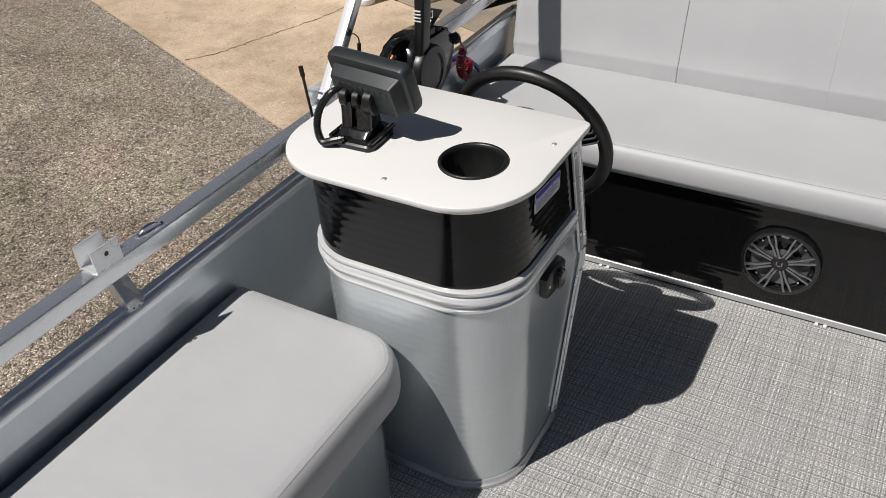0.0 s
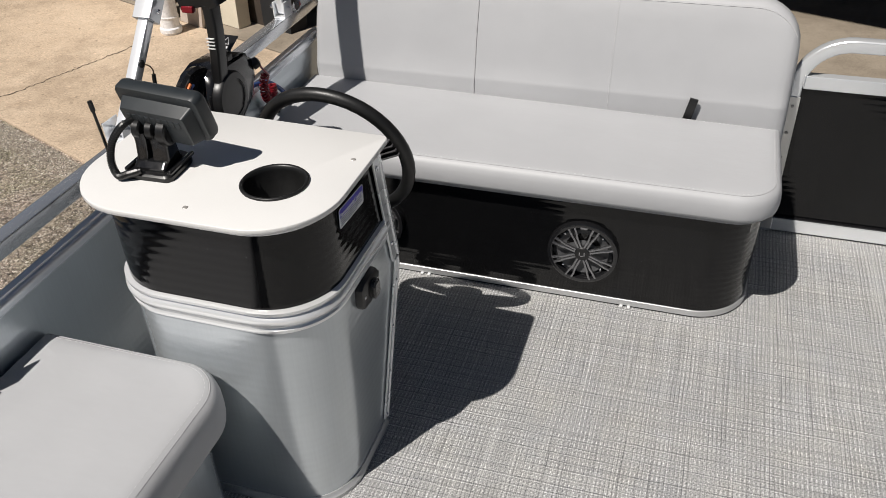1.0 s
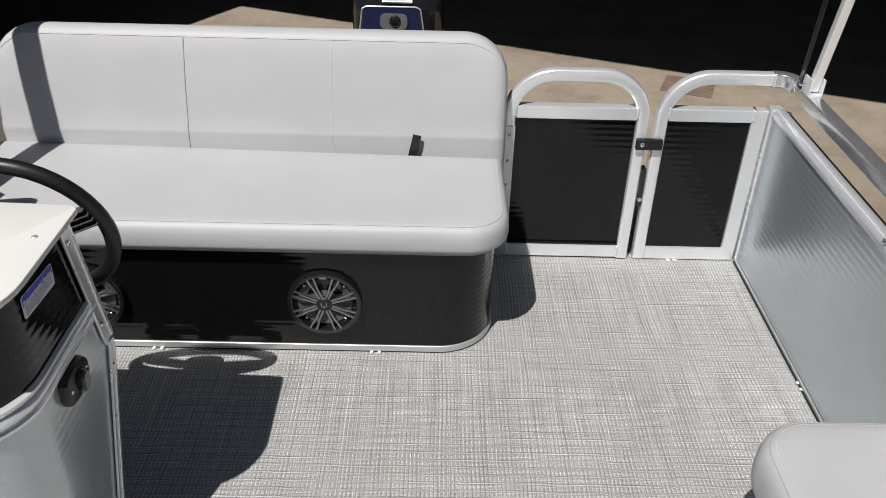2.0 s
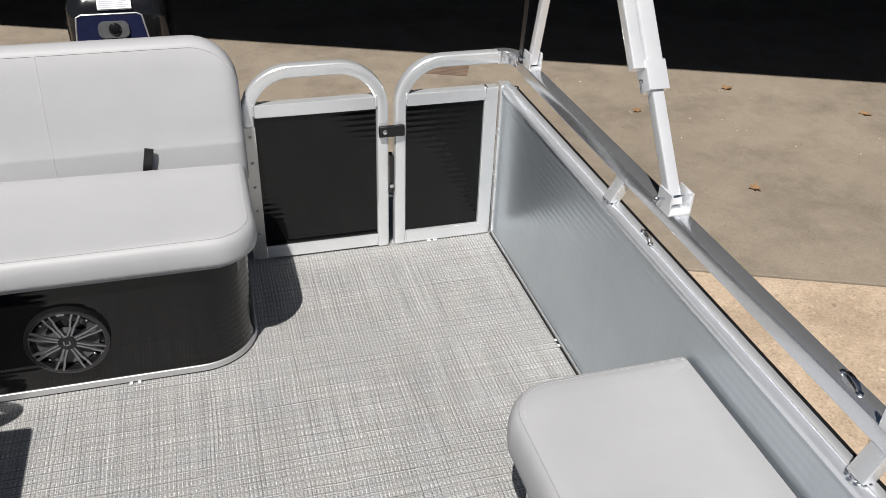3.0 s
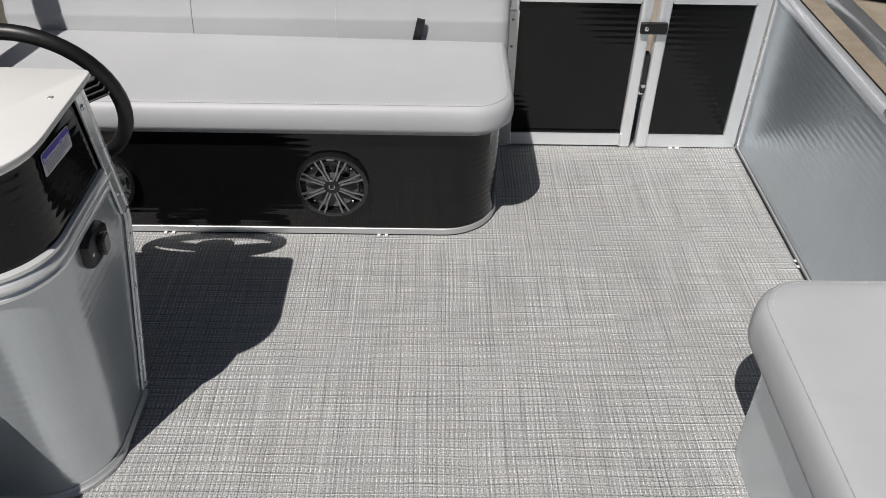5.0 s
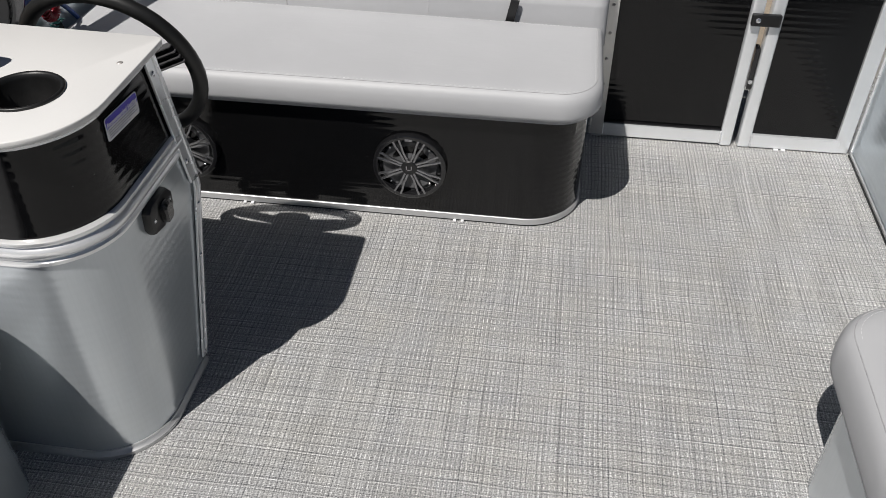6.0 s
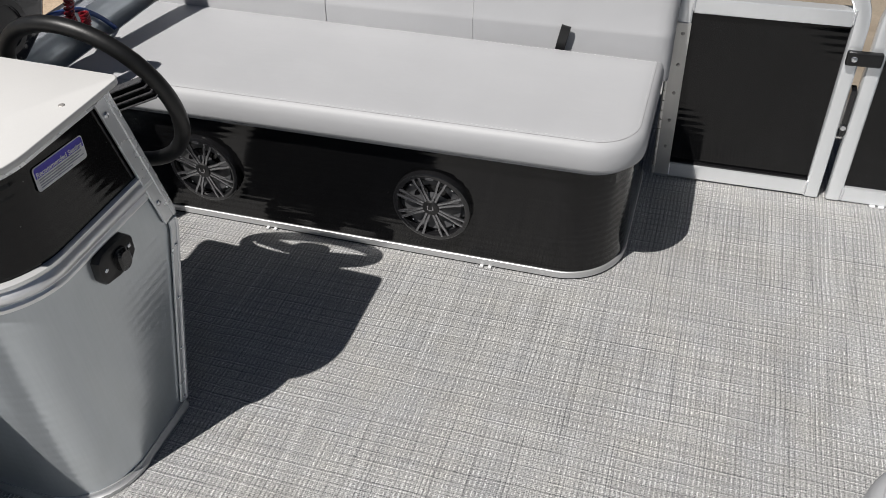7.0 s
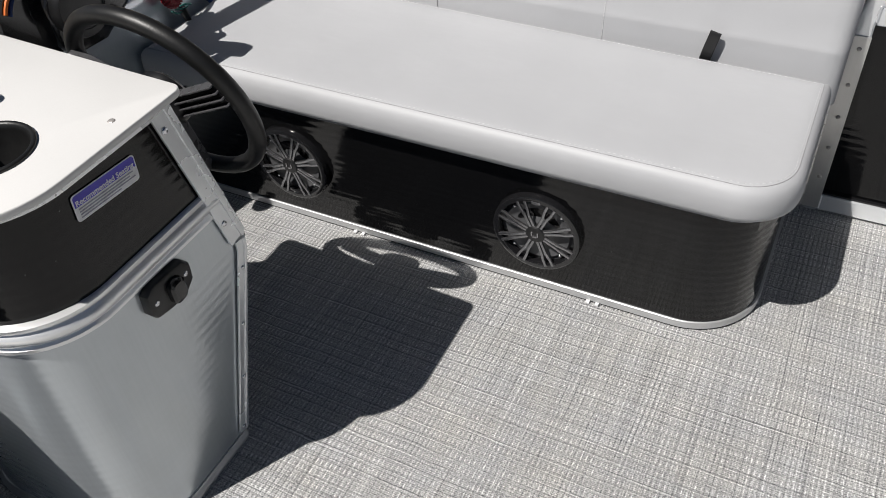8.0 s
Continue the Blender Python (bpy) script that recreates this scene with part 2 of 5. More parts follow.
M_RED = plain("red_plastic", (0.21, 0.007, 0.015), 0.35)
M_ORANGE = plain("orange_wire", (0.75, 0.18, 0.03), 0.5)
M_BLUE = plain("blue_wire", (0.02, 0.06, 0.22), 0.5)
M_LABELW = plain("label_white", (0.82, 0.82, 0.83), 0.4)
M_LABELB = plain("label_blue", (0.08, 0.065, 0.52), 0.4)
M_LABELG = plain("label_text_grey", (0.36, 0.36, 0.42), 0.5)
M_NAVY = plain("navy_cowl", (0.014, 0.018, 0.055), 0.18, 0.0, 0.6)
M_CONC = concrete("aggregate_concrete", ((0.405, 0.315, 0.225), (0.500, 0.392, 0.287), (0.575, 0.462, 0.346)), 1.0, 85.0, 0.55)
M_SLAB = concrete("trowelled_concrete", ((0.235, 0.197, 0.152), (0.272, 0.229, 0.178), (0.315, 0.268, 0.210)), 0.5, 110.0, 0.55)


def gravel_mat():
    """Packed small stones of mixed colour with dark joints and moss-green and earthy patches."""
    m, nt, b = base_mat("packed_gravel", 0.9)
    co = geo_pos(nt)
    cols = []
    for scale in (98.0, 185.0):
        v = nd(nt, "ShaderNodeTexVoronoi", Scale=scale)
        nt.links.new(co, v.inputs["Vector"])
        sep = nt.nodes.new("ShaderNodeSeparateColor")
        nt.links.new(v.outputs["Color"], sep.inputs[0])
        c = ramp(nt, sep.outputs[0], [(0.0, (0.11, 0.092, 0.075)), (0.25, (0.235, 0.198, 0.160)), (0.5, (0.35, 0.298, 0.238)), (0.75, (0.44, 0.382, 0.31)), (0.93, (0.57, 0.515, 0.44)), (1.0, (0.78, 0.735, 0.66))])
        joint = ramp(nt, v.outputs["Distance"], [(0.0, (1.15, 1.15, 1.15)), (0.42, (0.98, 0.98, 0.98)), (0.72, (0.36, 0.34, 0.315))])
        cols.append((mixc(nt, 1.0, c, joint, 'MULTIPLY'), v.outputs["Distance"]))
    which = ramp(nt, noise_of(nt, co, 30.0, 3.0), [(0.50, (0, 0, 0)), (0.62, (1, 1, 1))])
    col = mixc(nt, which, cols[0][0], cols[1][0])
    patch = ramp(nt, noise_of(nt, co, 2.4, 5.0, 0.65), [(0.34, (0.84, 0.93, 0.74)), (0.46, (1.04, 1.04, 0.99)), (0.56, (1.06, 1.02, 1.06)), (0.66, (1.16, 1.03, 1.0))])
    col = mixc(nt, 0.75, col, mixc(nt, 1.0, col, patch, 'MULTIPLY'))
    clump = ramp(nt, noise_of(nt, co, 30.0, 4.0, 0.7), [(0.34, (0.62, 0.61, 0.59)), (0.5, (1.08, 1.08, 1.08)), (0.68, (1.5, 1.48, 1.46))])
    col = mixc(nt, 0.85, col, mixc(nt, 1.0, col, clump, 'MULTIPLY'))
    blot = ramp(nt, noise_of(nt, co, 1.6, 6.0, 0.72), [(0.36, (0.50, 0.48, 0.48)), (0.52, (1.02, 1.02, 1.02)), (0.68, (1.36, 1.35, 1.34))])
    nt.links.new(mixc(nt, 0.8, col, mixc(nt, 1.0, col, blot, 'MULTIPLY')), b.inputs["Base Color"])
    h = mathn(nt, 'ADD', mathn(nt, 'MULTIPLY', cols[0][1], -0.007), mathn(nt, 'MULTIPLY', cols[1][1], -0.0035))
    bump(nt, b, h, 0.9, 1.0)
    return m


M_GRAVEL = gravel_mat()
# Near-black puts the shed's deep shade into the surface colour.
M_DARKW = plain("shed_shade_black", (0.012, 0.013, 0.015), 0.8)
M_BROWNW = spotted("opening_shade_brown", (0.035, 0.026, 0.02), (0.07, 0.052, 0.04), 0.8, 0, 60.0, 5.0, 0.3, 0.001)
M_BOARD = spotted("grey_beige_board", (0.40, 0.34, 0.30), (0.50, 0.43, 0.37), 0.7, 0, 80.0, 5.0, 0.2, 0.001)
M_CREAM = spotted("cream_painted_board", (0.62, 0.56, 0.44), (0.72, 0.66, 0.54), 0.6, 0, 80.0, 5.0, 0.2, 0.001)
def stone_mat():
    m, nt, b = base_mat("gravel_stone", 0.85)
    r = nt.nodes.new("ShaderNodeNewGeometry").outputs["Random Per Island"]
    nt.links.new(ramp(nt, r, [(0.0, (0.12, 0.104, 0.088)), (0.25, (0.22, 0.186, 0.152)), (0.5, (0.29, 0.255, 0.205)), (0.75, (0.39, 0.335, 0.275)), (0.92, (0.51, 0.46, 0.40)), (1.0, (0.72, 0.68, 0.61))]), b.inputs["Base Color"])
    return m


M_STONE = stone_mat()
M_DIRT = plain("crack_dirt", (0.075, 0.058, 0.042), 0.95)
M_WOOD = spotted("weathered_wood", (0.20, 0.13, 0.075), (0.34, 0.24, 0.15), 0.7, 0, 60.0, 6.0, 0.3, 0.001)
M_LEAF = plain("dry_leaf", (0.30, 0.175, 0.085), 0.75)


# ---- mesh helpers ----
def thing(name, at, label, category, group="", kind=""):
    ob = new(name)
    ob.empty_display_size = 0.05
    ob.location = at
    return tagged(ob, label, category, group, kind)


def chain(ob):
    m = Matrix.Identity(4)
    while ob is not None:
        m = ob.matrix_basis @ m
        ob = ob.parent
    return m


def part(name, bm, material, parent=None, label="", smooth=20.0):
    """One bmesh in world places as one mesh object under a thing or a part."""
    if parent is not None:
        bm.transform(chain(parent).inverted())
    bmesh.ops.recalc_face_normals(bm, faces=bm.faces)
    me = bpy.data.meshes.new(name)
    bm.to_mesh(me)
    bm.free()
    me.materials.append(material)
    if smooth:
        me.shade_smooth()
        me.set_sharp_from_angle(angle=radians(smooth))
    ob = new(name, me)
    ob.parent = parent
    if label:
        ob["label"] = label
    return ob


def box(x0, x1, y0, y1, z0, z1, bev=0.0, seg=2, bm=None):
    out = bm or bmesh.new()
    b = bmesh.new()
    bmesh.ops.create_cube(b, size=1.0)
    b.transform(Matrix.Translation(((x0 + x1) / 2, (y0 + y1) / 2, (z0 + z1) / 2)) @ Matrix.Diagonal((x1 - x0, y1 - y0, z1 - z0, 1)))
    if bev:
        bmesh.ops.bevel(b, geom=b.edges[:], offset=bev, segments=seg, affect='EDGES', profile=0.5)
    return absorb(out, b)


def absorb(out, b, m=None):
    if m is not None:
        b.transform(m)
    me = bpy.data.meshes.new("tmp")
    b.to_mesh(me)
    b.free()
    out.from_mesh(me)
    bpy.data.meshes.remove(me)
    return out


def rrect(x0, y0, x1, y1, radii, n=8):
    """Rounded outline, counter-clockwise from the lower left corner's end; radii: ll, lr, ur, ul."""
    pts = []
    for (cx, cy, a0), r in zip(((x0, y0, 180), (x1, y0, 270), (x1, y1, 0), (x0, y1, 90)), radii):
        r = max(r, 0.0005)
        ox = cx + (r if cx == x0 else -r)
        oy = cy + (r if cy == y0 else -r)
        for i in range(n + 1):
            a = radians(a0 + 90 * i / n)
            pts.append((ox + r * math.cos(a), oy + r * math.sin(a)))
    return pts


def loft(rings, caps=(True, True), closed=True, loop=False):
    bm = bmesh.new()
    vs = [[bm.verts.new(p) for p in ring] for ring in rings]
    n = len(vs[0])
    pairs = list(zip(vs, vs[1:])) + ([(vs[-1], vs[0])] if loop else [])
    for a, b in pairs:
        for i in range(n if closed else n - 1):
            j = (i + 1) % n
            bm.faces.new((a[i], a[j], b[j], b[i]))
    if not loop:
        if caps[0]:
            bm.faces.new(vs[0][::-1])
        if caps[1]:
            bm.faces.new(vs[-1])
    return bm


def square_ring(w, h, r):
    return rrect(-w / 2, -h / 2, w / 2, h / 2, (r,) * 4, 3)


def round_ring(r, n=10):
    return [(r * math.cos(2 * math.pi * i / n), r * math.sin(2 * math.pi * i / n)) for i in range(n)]


def sweep(path, ring, side=None, loop=False, caps=(True, True)):
    """A section swept along a path; side keeps the section's first axis."""
    path = [Vector(p) for p in path]
    rings = []
    n = len(path)
    prev = Vector(side) if side else None
    for i, p in enumerate(path):
        a = path[(i - 1) % n] if loop or i else p
        b = path[(i + 1) % n] if loop or i < n - 1 else p
        t = (b - a).normalized()
        if prev is None:
            prev = t.orthogonal().normalized()
        s = (prev - t * prev.dot(t)).normalized()
        u = t.cross(s)
        if side is None:
            prev = s
        rings.append([p + s * x + u * y for x, y in ring])
    return loft(rings, caps, True, loop)


def arc(c, r, a0, a1, n, plane="xz"):
    pts = []
    for i in range(n + 1):
        a = radians(a0 + (a1 - a0) * i / n)
        u, v = r * math.cos(a), r * math.sin(a)
        pts.append((c[0] + u, c[1], c[2] + v) if plane == "xz" else (c[0] + u, c[1] + v, c[2]))
    return pts


def lathe(profile, n=32):
    """Profile of (radius, height) turned about z."""
    rings = [[(r * math.cos(2 * math.pi * i / n), r * math.sin(2 * math.pi * i / n), z) for i in range(n)] for r, z in profile]
    return loft(rings)


def cyl(p, q, r, n=20, bm=None):
    b = sweep([p, q], round_ring(r, n))
    return absorb(bm, b) if bm else b


def smooth_path(pts, n=6):
    """Catmull-Rom through points."""
    pts = [Vector(p) for p in pts]
    out = []
    for i in range(len(pts) - 1):
        p0, p1, p2, p3 = pts[max(i - 1, 0)], pts[i], pts[i + 1], pts[min(i + 2, len(pts) - 1)]
        for k in range(n):
            t = k / n
            out.append(0.5 * ((2 * p1) + (p2 - p0) * t + (2 * p0 - 5 * p1 + 4 * p2 - p3) * t * t + (3 * p1 - p0 - 3 * p2 + p3) * t ** 3))
    return out + [pts[-1]]


def aim(p, direction):
    """Places a thing modelled along z at p, along a direction."""
    return Matrix.Translation(p) @ Vector(direction).to_track_quat('Z', 'Y').to_matrix().to_4x4()


def dome(p, direction, r, h, bm=None, n=10):
    """A rivet or screw head."""
    b = lathe([(r, 0), (r * 0.96, h * 0.35), (r * 0.75, h * 0.75), (r * 0.35, h)], n)
    b.transform(aim(p, direction))
    return absorb(bm, b) if bm else b


RIB = 0.0175


def rib(z, deep=0.0003):
    """How far the rolled sheet stands out at a height."""
    return -deep * abs(2 * (z / RIB % 1.0) - 1)


def rib_levels(z0, z1, extra=()):
    """Heights at which a ribbed sheet bends, with its crests and grooves rounded."""
    zs = {z0, z1, *extra}
    for k in range(int(z0 / RIB * 2) - 1, int(z1 / RIB * 2) + 2):
        zs |= {z for z in (RIB / 2 * (k - 0.28), RIB / 2 * k, RIB / 2 * (k + 0.28)) if z0 + 0.0005 < z < z1 - 0.0005}
    return sorted(zs)


def ribbed_panel(p0, p1, out, z0, z1, thick, deep=0.0003):
    """A corrugated sheet between two ground points, its ribs facing out."""
    o = Vector((*out, 0)).normalized()
    prof = [(rib(z, deep), z) for z in rib_levels(z0, z1)] + [(-thick, z1), (-thick, z0)]
    return loft([[Vector((*p, 0)) + o * d + Vector((0, 0, z)) for d, z in prof] for p in (p0, p1)])


# ---- the place: ground, slabs, shed ----
GZ = -0.75
GRID = Matrix.Rotation(radians(-21.5), 4, 'Z')


def slab(name, u0, u1, v0, v1, z0, z1, material, label, category, bev=0.0):
    b = box(u0, u1, v0, v1, z0, z1, bev)
    b.transform(GRID)
    ob = part(name, b, material)
    return tagged(ob, label, category, kind="structure")


g = bmesh.new()
bmesh.ops.create_grid(g, x_segments=2, y_segments=2, size=600)
g.transform(Matrix.Translation((0, 0, GZ - 0.015)))
tagged(part("ground", g, M_GRAVEL), "grey-brown gravel and worn asphalt ground", "ground", kind="structure")
slab("pavement", -40, 40, 0.39, 2.02, GZ - 0.2, GZ, M_CONC, "tan exposed-aggregate concrete apron", "pavement", 0.006)
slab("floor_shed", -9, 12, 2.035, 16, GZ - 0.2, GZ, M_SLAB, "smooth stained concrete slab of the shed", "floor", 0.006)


def build_shed():
    h = 3.76
    shed = thing("shed", (0, 0, 0), "open-fronted shed, its walls coloured dark for the shaded inside and opening", "building")
    for name, args, material in (
        # Brown is this dark to paint the shaded opening behind the boards.
        ("front_wall", (-9, -3.505, 2.3, 2.45, GZ, GZ + h), M_BROWNW),
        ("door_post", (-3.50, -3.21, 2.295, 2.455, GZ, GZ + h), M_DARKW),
        # Unseen side and back walls are added, near-black to keep the interior dark.
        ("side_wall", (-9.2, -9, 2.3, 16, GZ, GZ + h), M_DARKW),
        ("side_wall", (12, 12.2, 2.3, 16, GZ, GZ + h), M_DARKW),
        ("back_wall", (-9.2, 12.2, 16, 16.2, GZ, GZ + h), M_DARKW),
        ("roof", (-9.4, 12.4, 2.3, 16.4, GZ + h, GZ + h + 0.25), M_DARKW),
    ):
        b = box(*args)
        b.transform(GRID)
        part(name, b, material, shed)


build_shed()


def gravel_stones(count):
    """Loose small stones over the near ground, one sheet of stuff."""
    rnd = random.Random(5)
    verts, faces = [], []
    while len(verts) < count * 6:
        x, y = rnd.uniform(-6.0, -0.5), rnd.uniform(-1.6, 2.9)
        if 0.367 * x + 0.930 * y > 0.375:
            continue
        if rnd.random() < 0.22:
            d = abs(rnd.gauss(0, 0.09)) + 0.37 * x + 0.930 * y - 0.36
            x, y = x - 0.367 * d, y - 0.930 * d
            if x < -6.0 or 0.367 * x + 0.930 * y > 0.372:
                continue
        s = rnd.uniform(0.0024, 0.0062) * (1.7 if rnd.random() < 0.07 else 1)
        a, n = rnd.uniform(0, 6.28), len(verts)
        for k in range(4):
            q = a + k * 1.571 + rnd.uniform(-0.3, 0.3)
            r = s * rnd.uniform(0.7, 1.3)
            verts.append((x + r * math.cos(q), y + r * math.sin(q), GZ - 0.015 + s * rnd.uniform(0.1, 0.5)))
        verts.append((x, y, GZ - 0.015 + s * rnd.uniform(0.7, 1.2)))
        verts.append((x, y, GZ - 0.018))
        for k in range(4):
            faces.append((n + k, n + (k + 1) % 4, n + 4))
            faces.append((n + (k + 1) % 4, n + k, n + 5))
    me = bpy.data.meshes.new("gravel")
    me.from_pydata(verts, [], faces)
    me.materials.append(M_STONE)
    tagged(new("gravel", me), "loose grey and tan gravel stones on the ground", "gravel", kind="stuff")


gravel_stones(95000)


def crack(points, width):
    """A ragged open crack in the slab."""
    rnd = random.Random(8)
    bm = bmesh.new()
    prev = None
    for (x0, y0), (x1, y1) in zip(points, points[1:]):
        for k in range(14):
            t = k / 14
            w = width * rnd.uniform(0.2, 1.2)
            x, y = x0 + (x1 - x0) * t + rnd.uniform(-0.012, 0.012), y0 + (y1 - y0) * t + rnd.uniform(-0.006, 0.006)
            cur = (bm.verts.new((x - w, y + w * 0.5, GZ + 0.0015)), bm.verts.new((x + w, y - w * 0.5, GZ + 0.0015)))
            if prev:
                bm.faces.new((prev[0], prev[1], cur[1], cur[0]))
            prev = cur
    return bm


tagged(part("trim_crack", crack([(-3.56, 1.835), (-3.426, 2.01), (-3.328, 2.305), (-3.264, 2.49), (-3.172, 2.762), (-3.096, 3.077)], 0.0050), M_DIRT, None, "", 0), "dark dirt-filled crack across the concrete apron", "crack", kind="structure")

# ---- deck and side fences ----
WL, WR = -0.464, 1.593      # inner faces of the side fences
Y0, YA = -3.2, 0.437        # front end and aft gate line
b = box(WL - 0.04, WR + 0.04, Y0, 0.95, -0.06, 0.0, 0.0)
tagged(part("floor", b, M_FLOOR), "light and dark grey woven vinyl boat deck", "floor", kind="structure")
for px in (0.02, 1.11):
    hull = thing("pontoon", (px, 0, GZ), "round aluminium pontoon tube under the deck", "pontoon", "pontoons")
    part("tube", cyl((px, Y0 - 0.2, -0.36), (px, 1.0, -0.36), 0.28, 24), M_ALUY, hull)
    for yy in (-2.4, 0.2):
        part("block", box(px - 0.2, px + 0.2, yy - 0.12, yy + 0.12, GZ, -0.60, 0.01), M_CREAM, hull)


def side_fence(name, xi, out, label):
    """Ribbed panel with a square top tube; out: +1 or -1 away from the deck."""
    f = thing(name, (xi, -1.4, 0), label, "wall", kind="structure")
    x = lambda d: xi + out * d
    xs = lambda a, c: (min(x(a), x(c)), max(x(a), x(c)))
    part("panel", ribbed_panel((x(0.0035), Y0), (x(0.0035), YA), (-out, 0), 0.004, 0.470, 0.008, 0.00045 if out > 0 else 0.00025), M_WALL, f)
    cap = [(0.0, 0.468), (0.0, 0.478), (0.002, 0.4825), (0.006, 0.4872), (0.0095, 0.4882), (0.0105, 0.4866), (0.0118, 0.4866), (0.013, 0.4902), (0.0285, 0.491), (0.030, 0.4895), (0.030, 0.468)]
    part("top_tube", loft([[(x(d), yy, zz) for d, zz in cap] for yy in (Y0, YA)]), M_CAP, f, "extruded cap with a grooved edge", 50)
    if out > 0:
        part("edge_strip", box(*xs(0.031, 0.043), Y0, YA, 0.43, 0.484, 0.001), M_BLACK, f)
        part("bolt", dome((x(0.036), YA - 0.02, 0.484), (0, 0, 1), 0.007, 0.006), M_STEEL, f)
    part("bottom_channel", box(*xs(-0.0030, 0.0025), Y0, YA, 0.0005, 0.010, 0.001), M_TRIM, f)
    # A black strip paints in the dark gap between deck and channel.
    if out > 0:
        part("gap_shade", box(*xs(-0.0070, -0.0033), Y0, YA - 0.002, 0.0005, 0.004), M_BLACK, f, "black strip put in as the dark gap along the deck edge")
        for yt in (-0.108, -0.131):
            part("tab", box(*xs(-0.012, -0.0045), yt - 0.004, yt + 0.004, 0.0045, 0.0075, 0.001), M_MARKW, f)
    part("outer_tube", box(*xs(0.012, 0.03), Y0, YA, 0.0, 0.03, 0.002), M_ALUY, f)
    part("corner_post", box(*xs(-0.002, 0.032), YA + 0.0005, YA + 0.034, 0.0, 0.488, 0.003), M_ALUZ, f)
    return f


side_fence("wall_port", WR, 1, "silver ribbed aluminium side fence panel with square top tube")
side_fence("wall_starboard", WL, -1, "silver ribbed aluminium side fence panel in shade")


# ---- aft bench ----
def outline_at(x0, y0, x1, y1, radii, d, z):
    return [(x, y, z) for x, y in rrect(x0 + d, y0 + d, x1 - d, y1 - d, [max(r - d, 0.001) for r in radii], 10)]


def cushion(x0, y0, x1, y1, z0, z1, radii, fat=1.0):
    """Padded seat: soft side bulge, rolled edge and a slightly crowned top."""
    prof = [(0.022, 0.0), (0.006, 0.004), (0.0022, 0.05), (0.0006, 0.16), (0.0, 0.36), (0.0008, 0.58), (0.004, 0.76), (0.0105, 0.895), (0.020, 0.962), (0.034, 0.99), (0.06, 1.0)]
    rings = [outline_at(x0, y0, x1, y1, radii, d * fat, z0 + (z1 - z0) * k) for d, k in prof]
    c = loft(rings, (True, False))
    top = [v for v in c.verts if v.co.z > z1 - 0.0001]
    cx, cy = (x0 + x1) / 2, (y0 + y1) / 2
    n = len(rings[-1])
    last = top
    for k in (0.75, 0.5, 0.25):
        ring = [c.verts.new((cx + (v.co.x - cx) * k, cy + (v.co.y - cy) * k, z1 + 0.004 * (1 - k))) for v in top]
        for i in range(n):
            c.faces.new((last[i], last[(i + 1) % n], ring[(i + 1) % n], ring[i]))
        last = ring
    c.faces.new(last)
    return c


def piping(x0, y0, x1, y1, z0, z1, radii, d=0.0125, k=0.925, r=0.0014):
    return sweep(outline_at(x0, y0, x1, y1, radii, d, z0 + (z1 - z0) * k), round_ring(r, 6), (0, 0, 1), True)


def stitches(pts, step, ln, r, up):
    """Short raised threads along a line of points."""
    bm = bmesh.new()
    pts = [Vector(p) for p in pts]
    want, gone = 0.0, 0.0
    for a, b2 in zip(pts, pts[1:]):
        seg = (b2 - a).length
        while want < gone + seg:
            q = a.lerp(b2, (want - gone) / max(seg, 1e-6))
            t = (b2 - a).normalized()
            absorb(bm, sweep([q, q + t * ln * 0.5 + Vector(up) * r, q + t * ln], round_ring(r, 4)))
            want += step
        gone += seg
    return bm


def edge_stitches(x0, y0, x1, y1, z0, z1, radii, d, k):
    """Row of fine threads beside the piping of a cushion."""
    return stitches(outline_at(x0, y0, x1, y1, radii, d, z0 + (z1 - z0) * k), 0.010, 0.005, 0.00045, (0, 0, 0.5))


BX0, BX1 = -0.4625, 0.868
BZ0, BZ1 = 0.324, 0.392


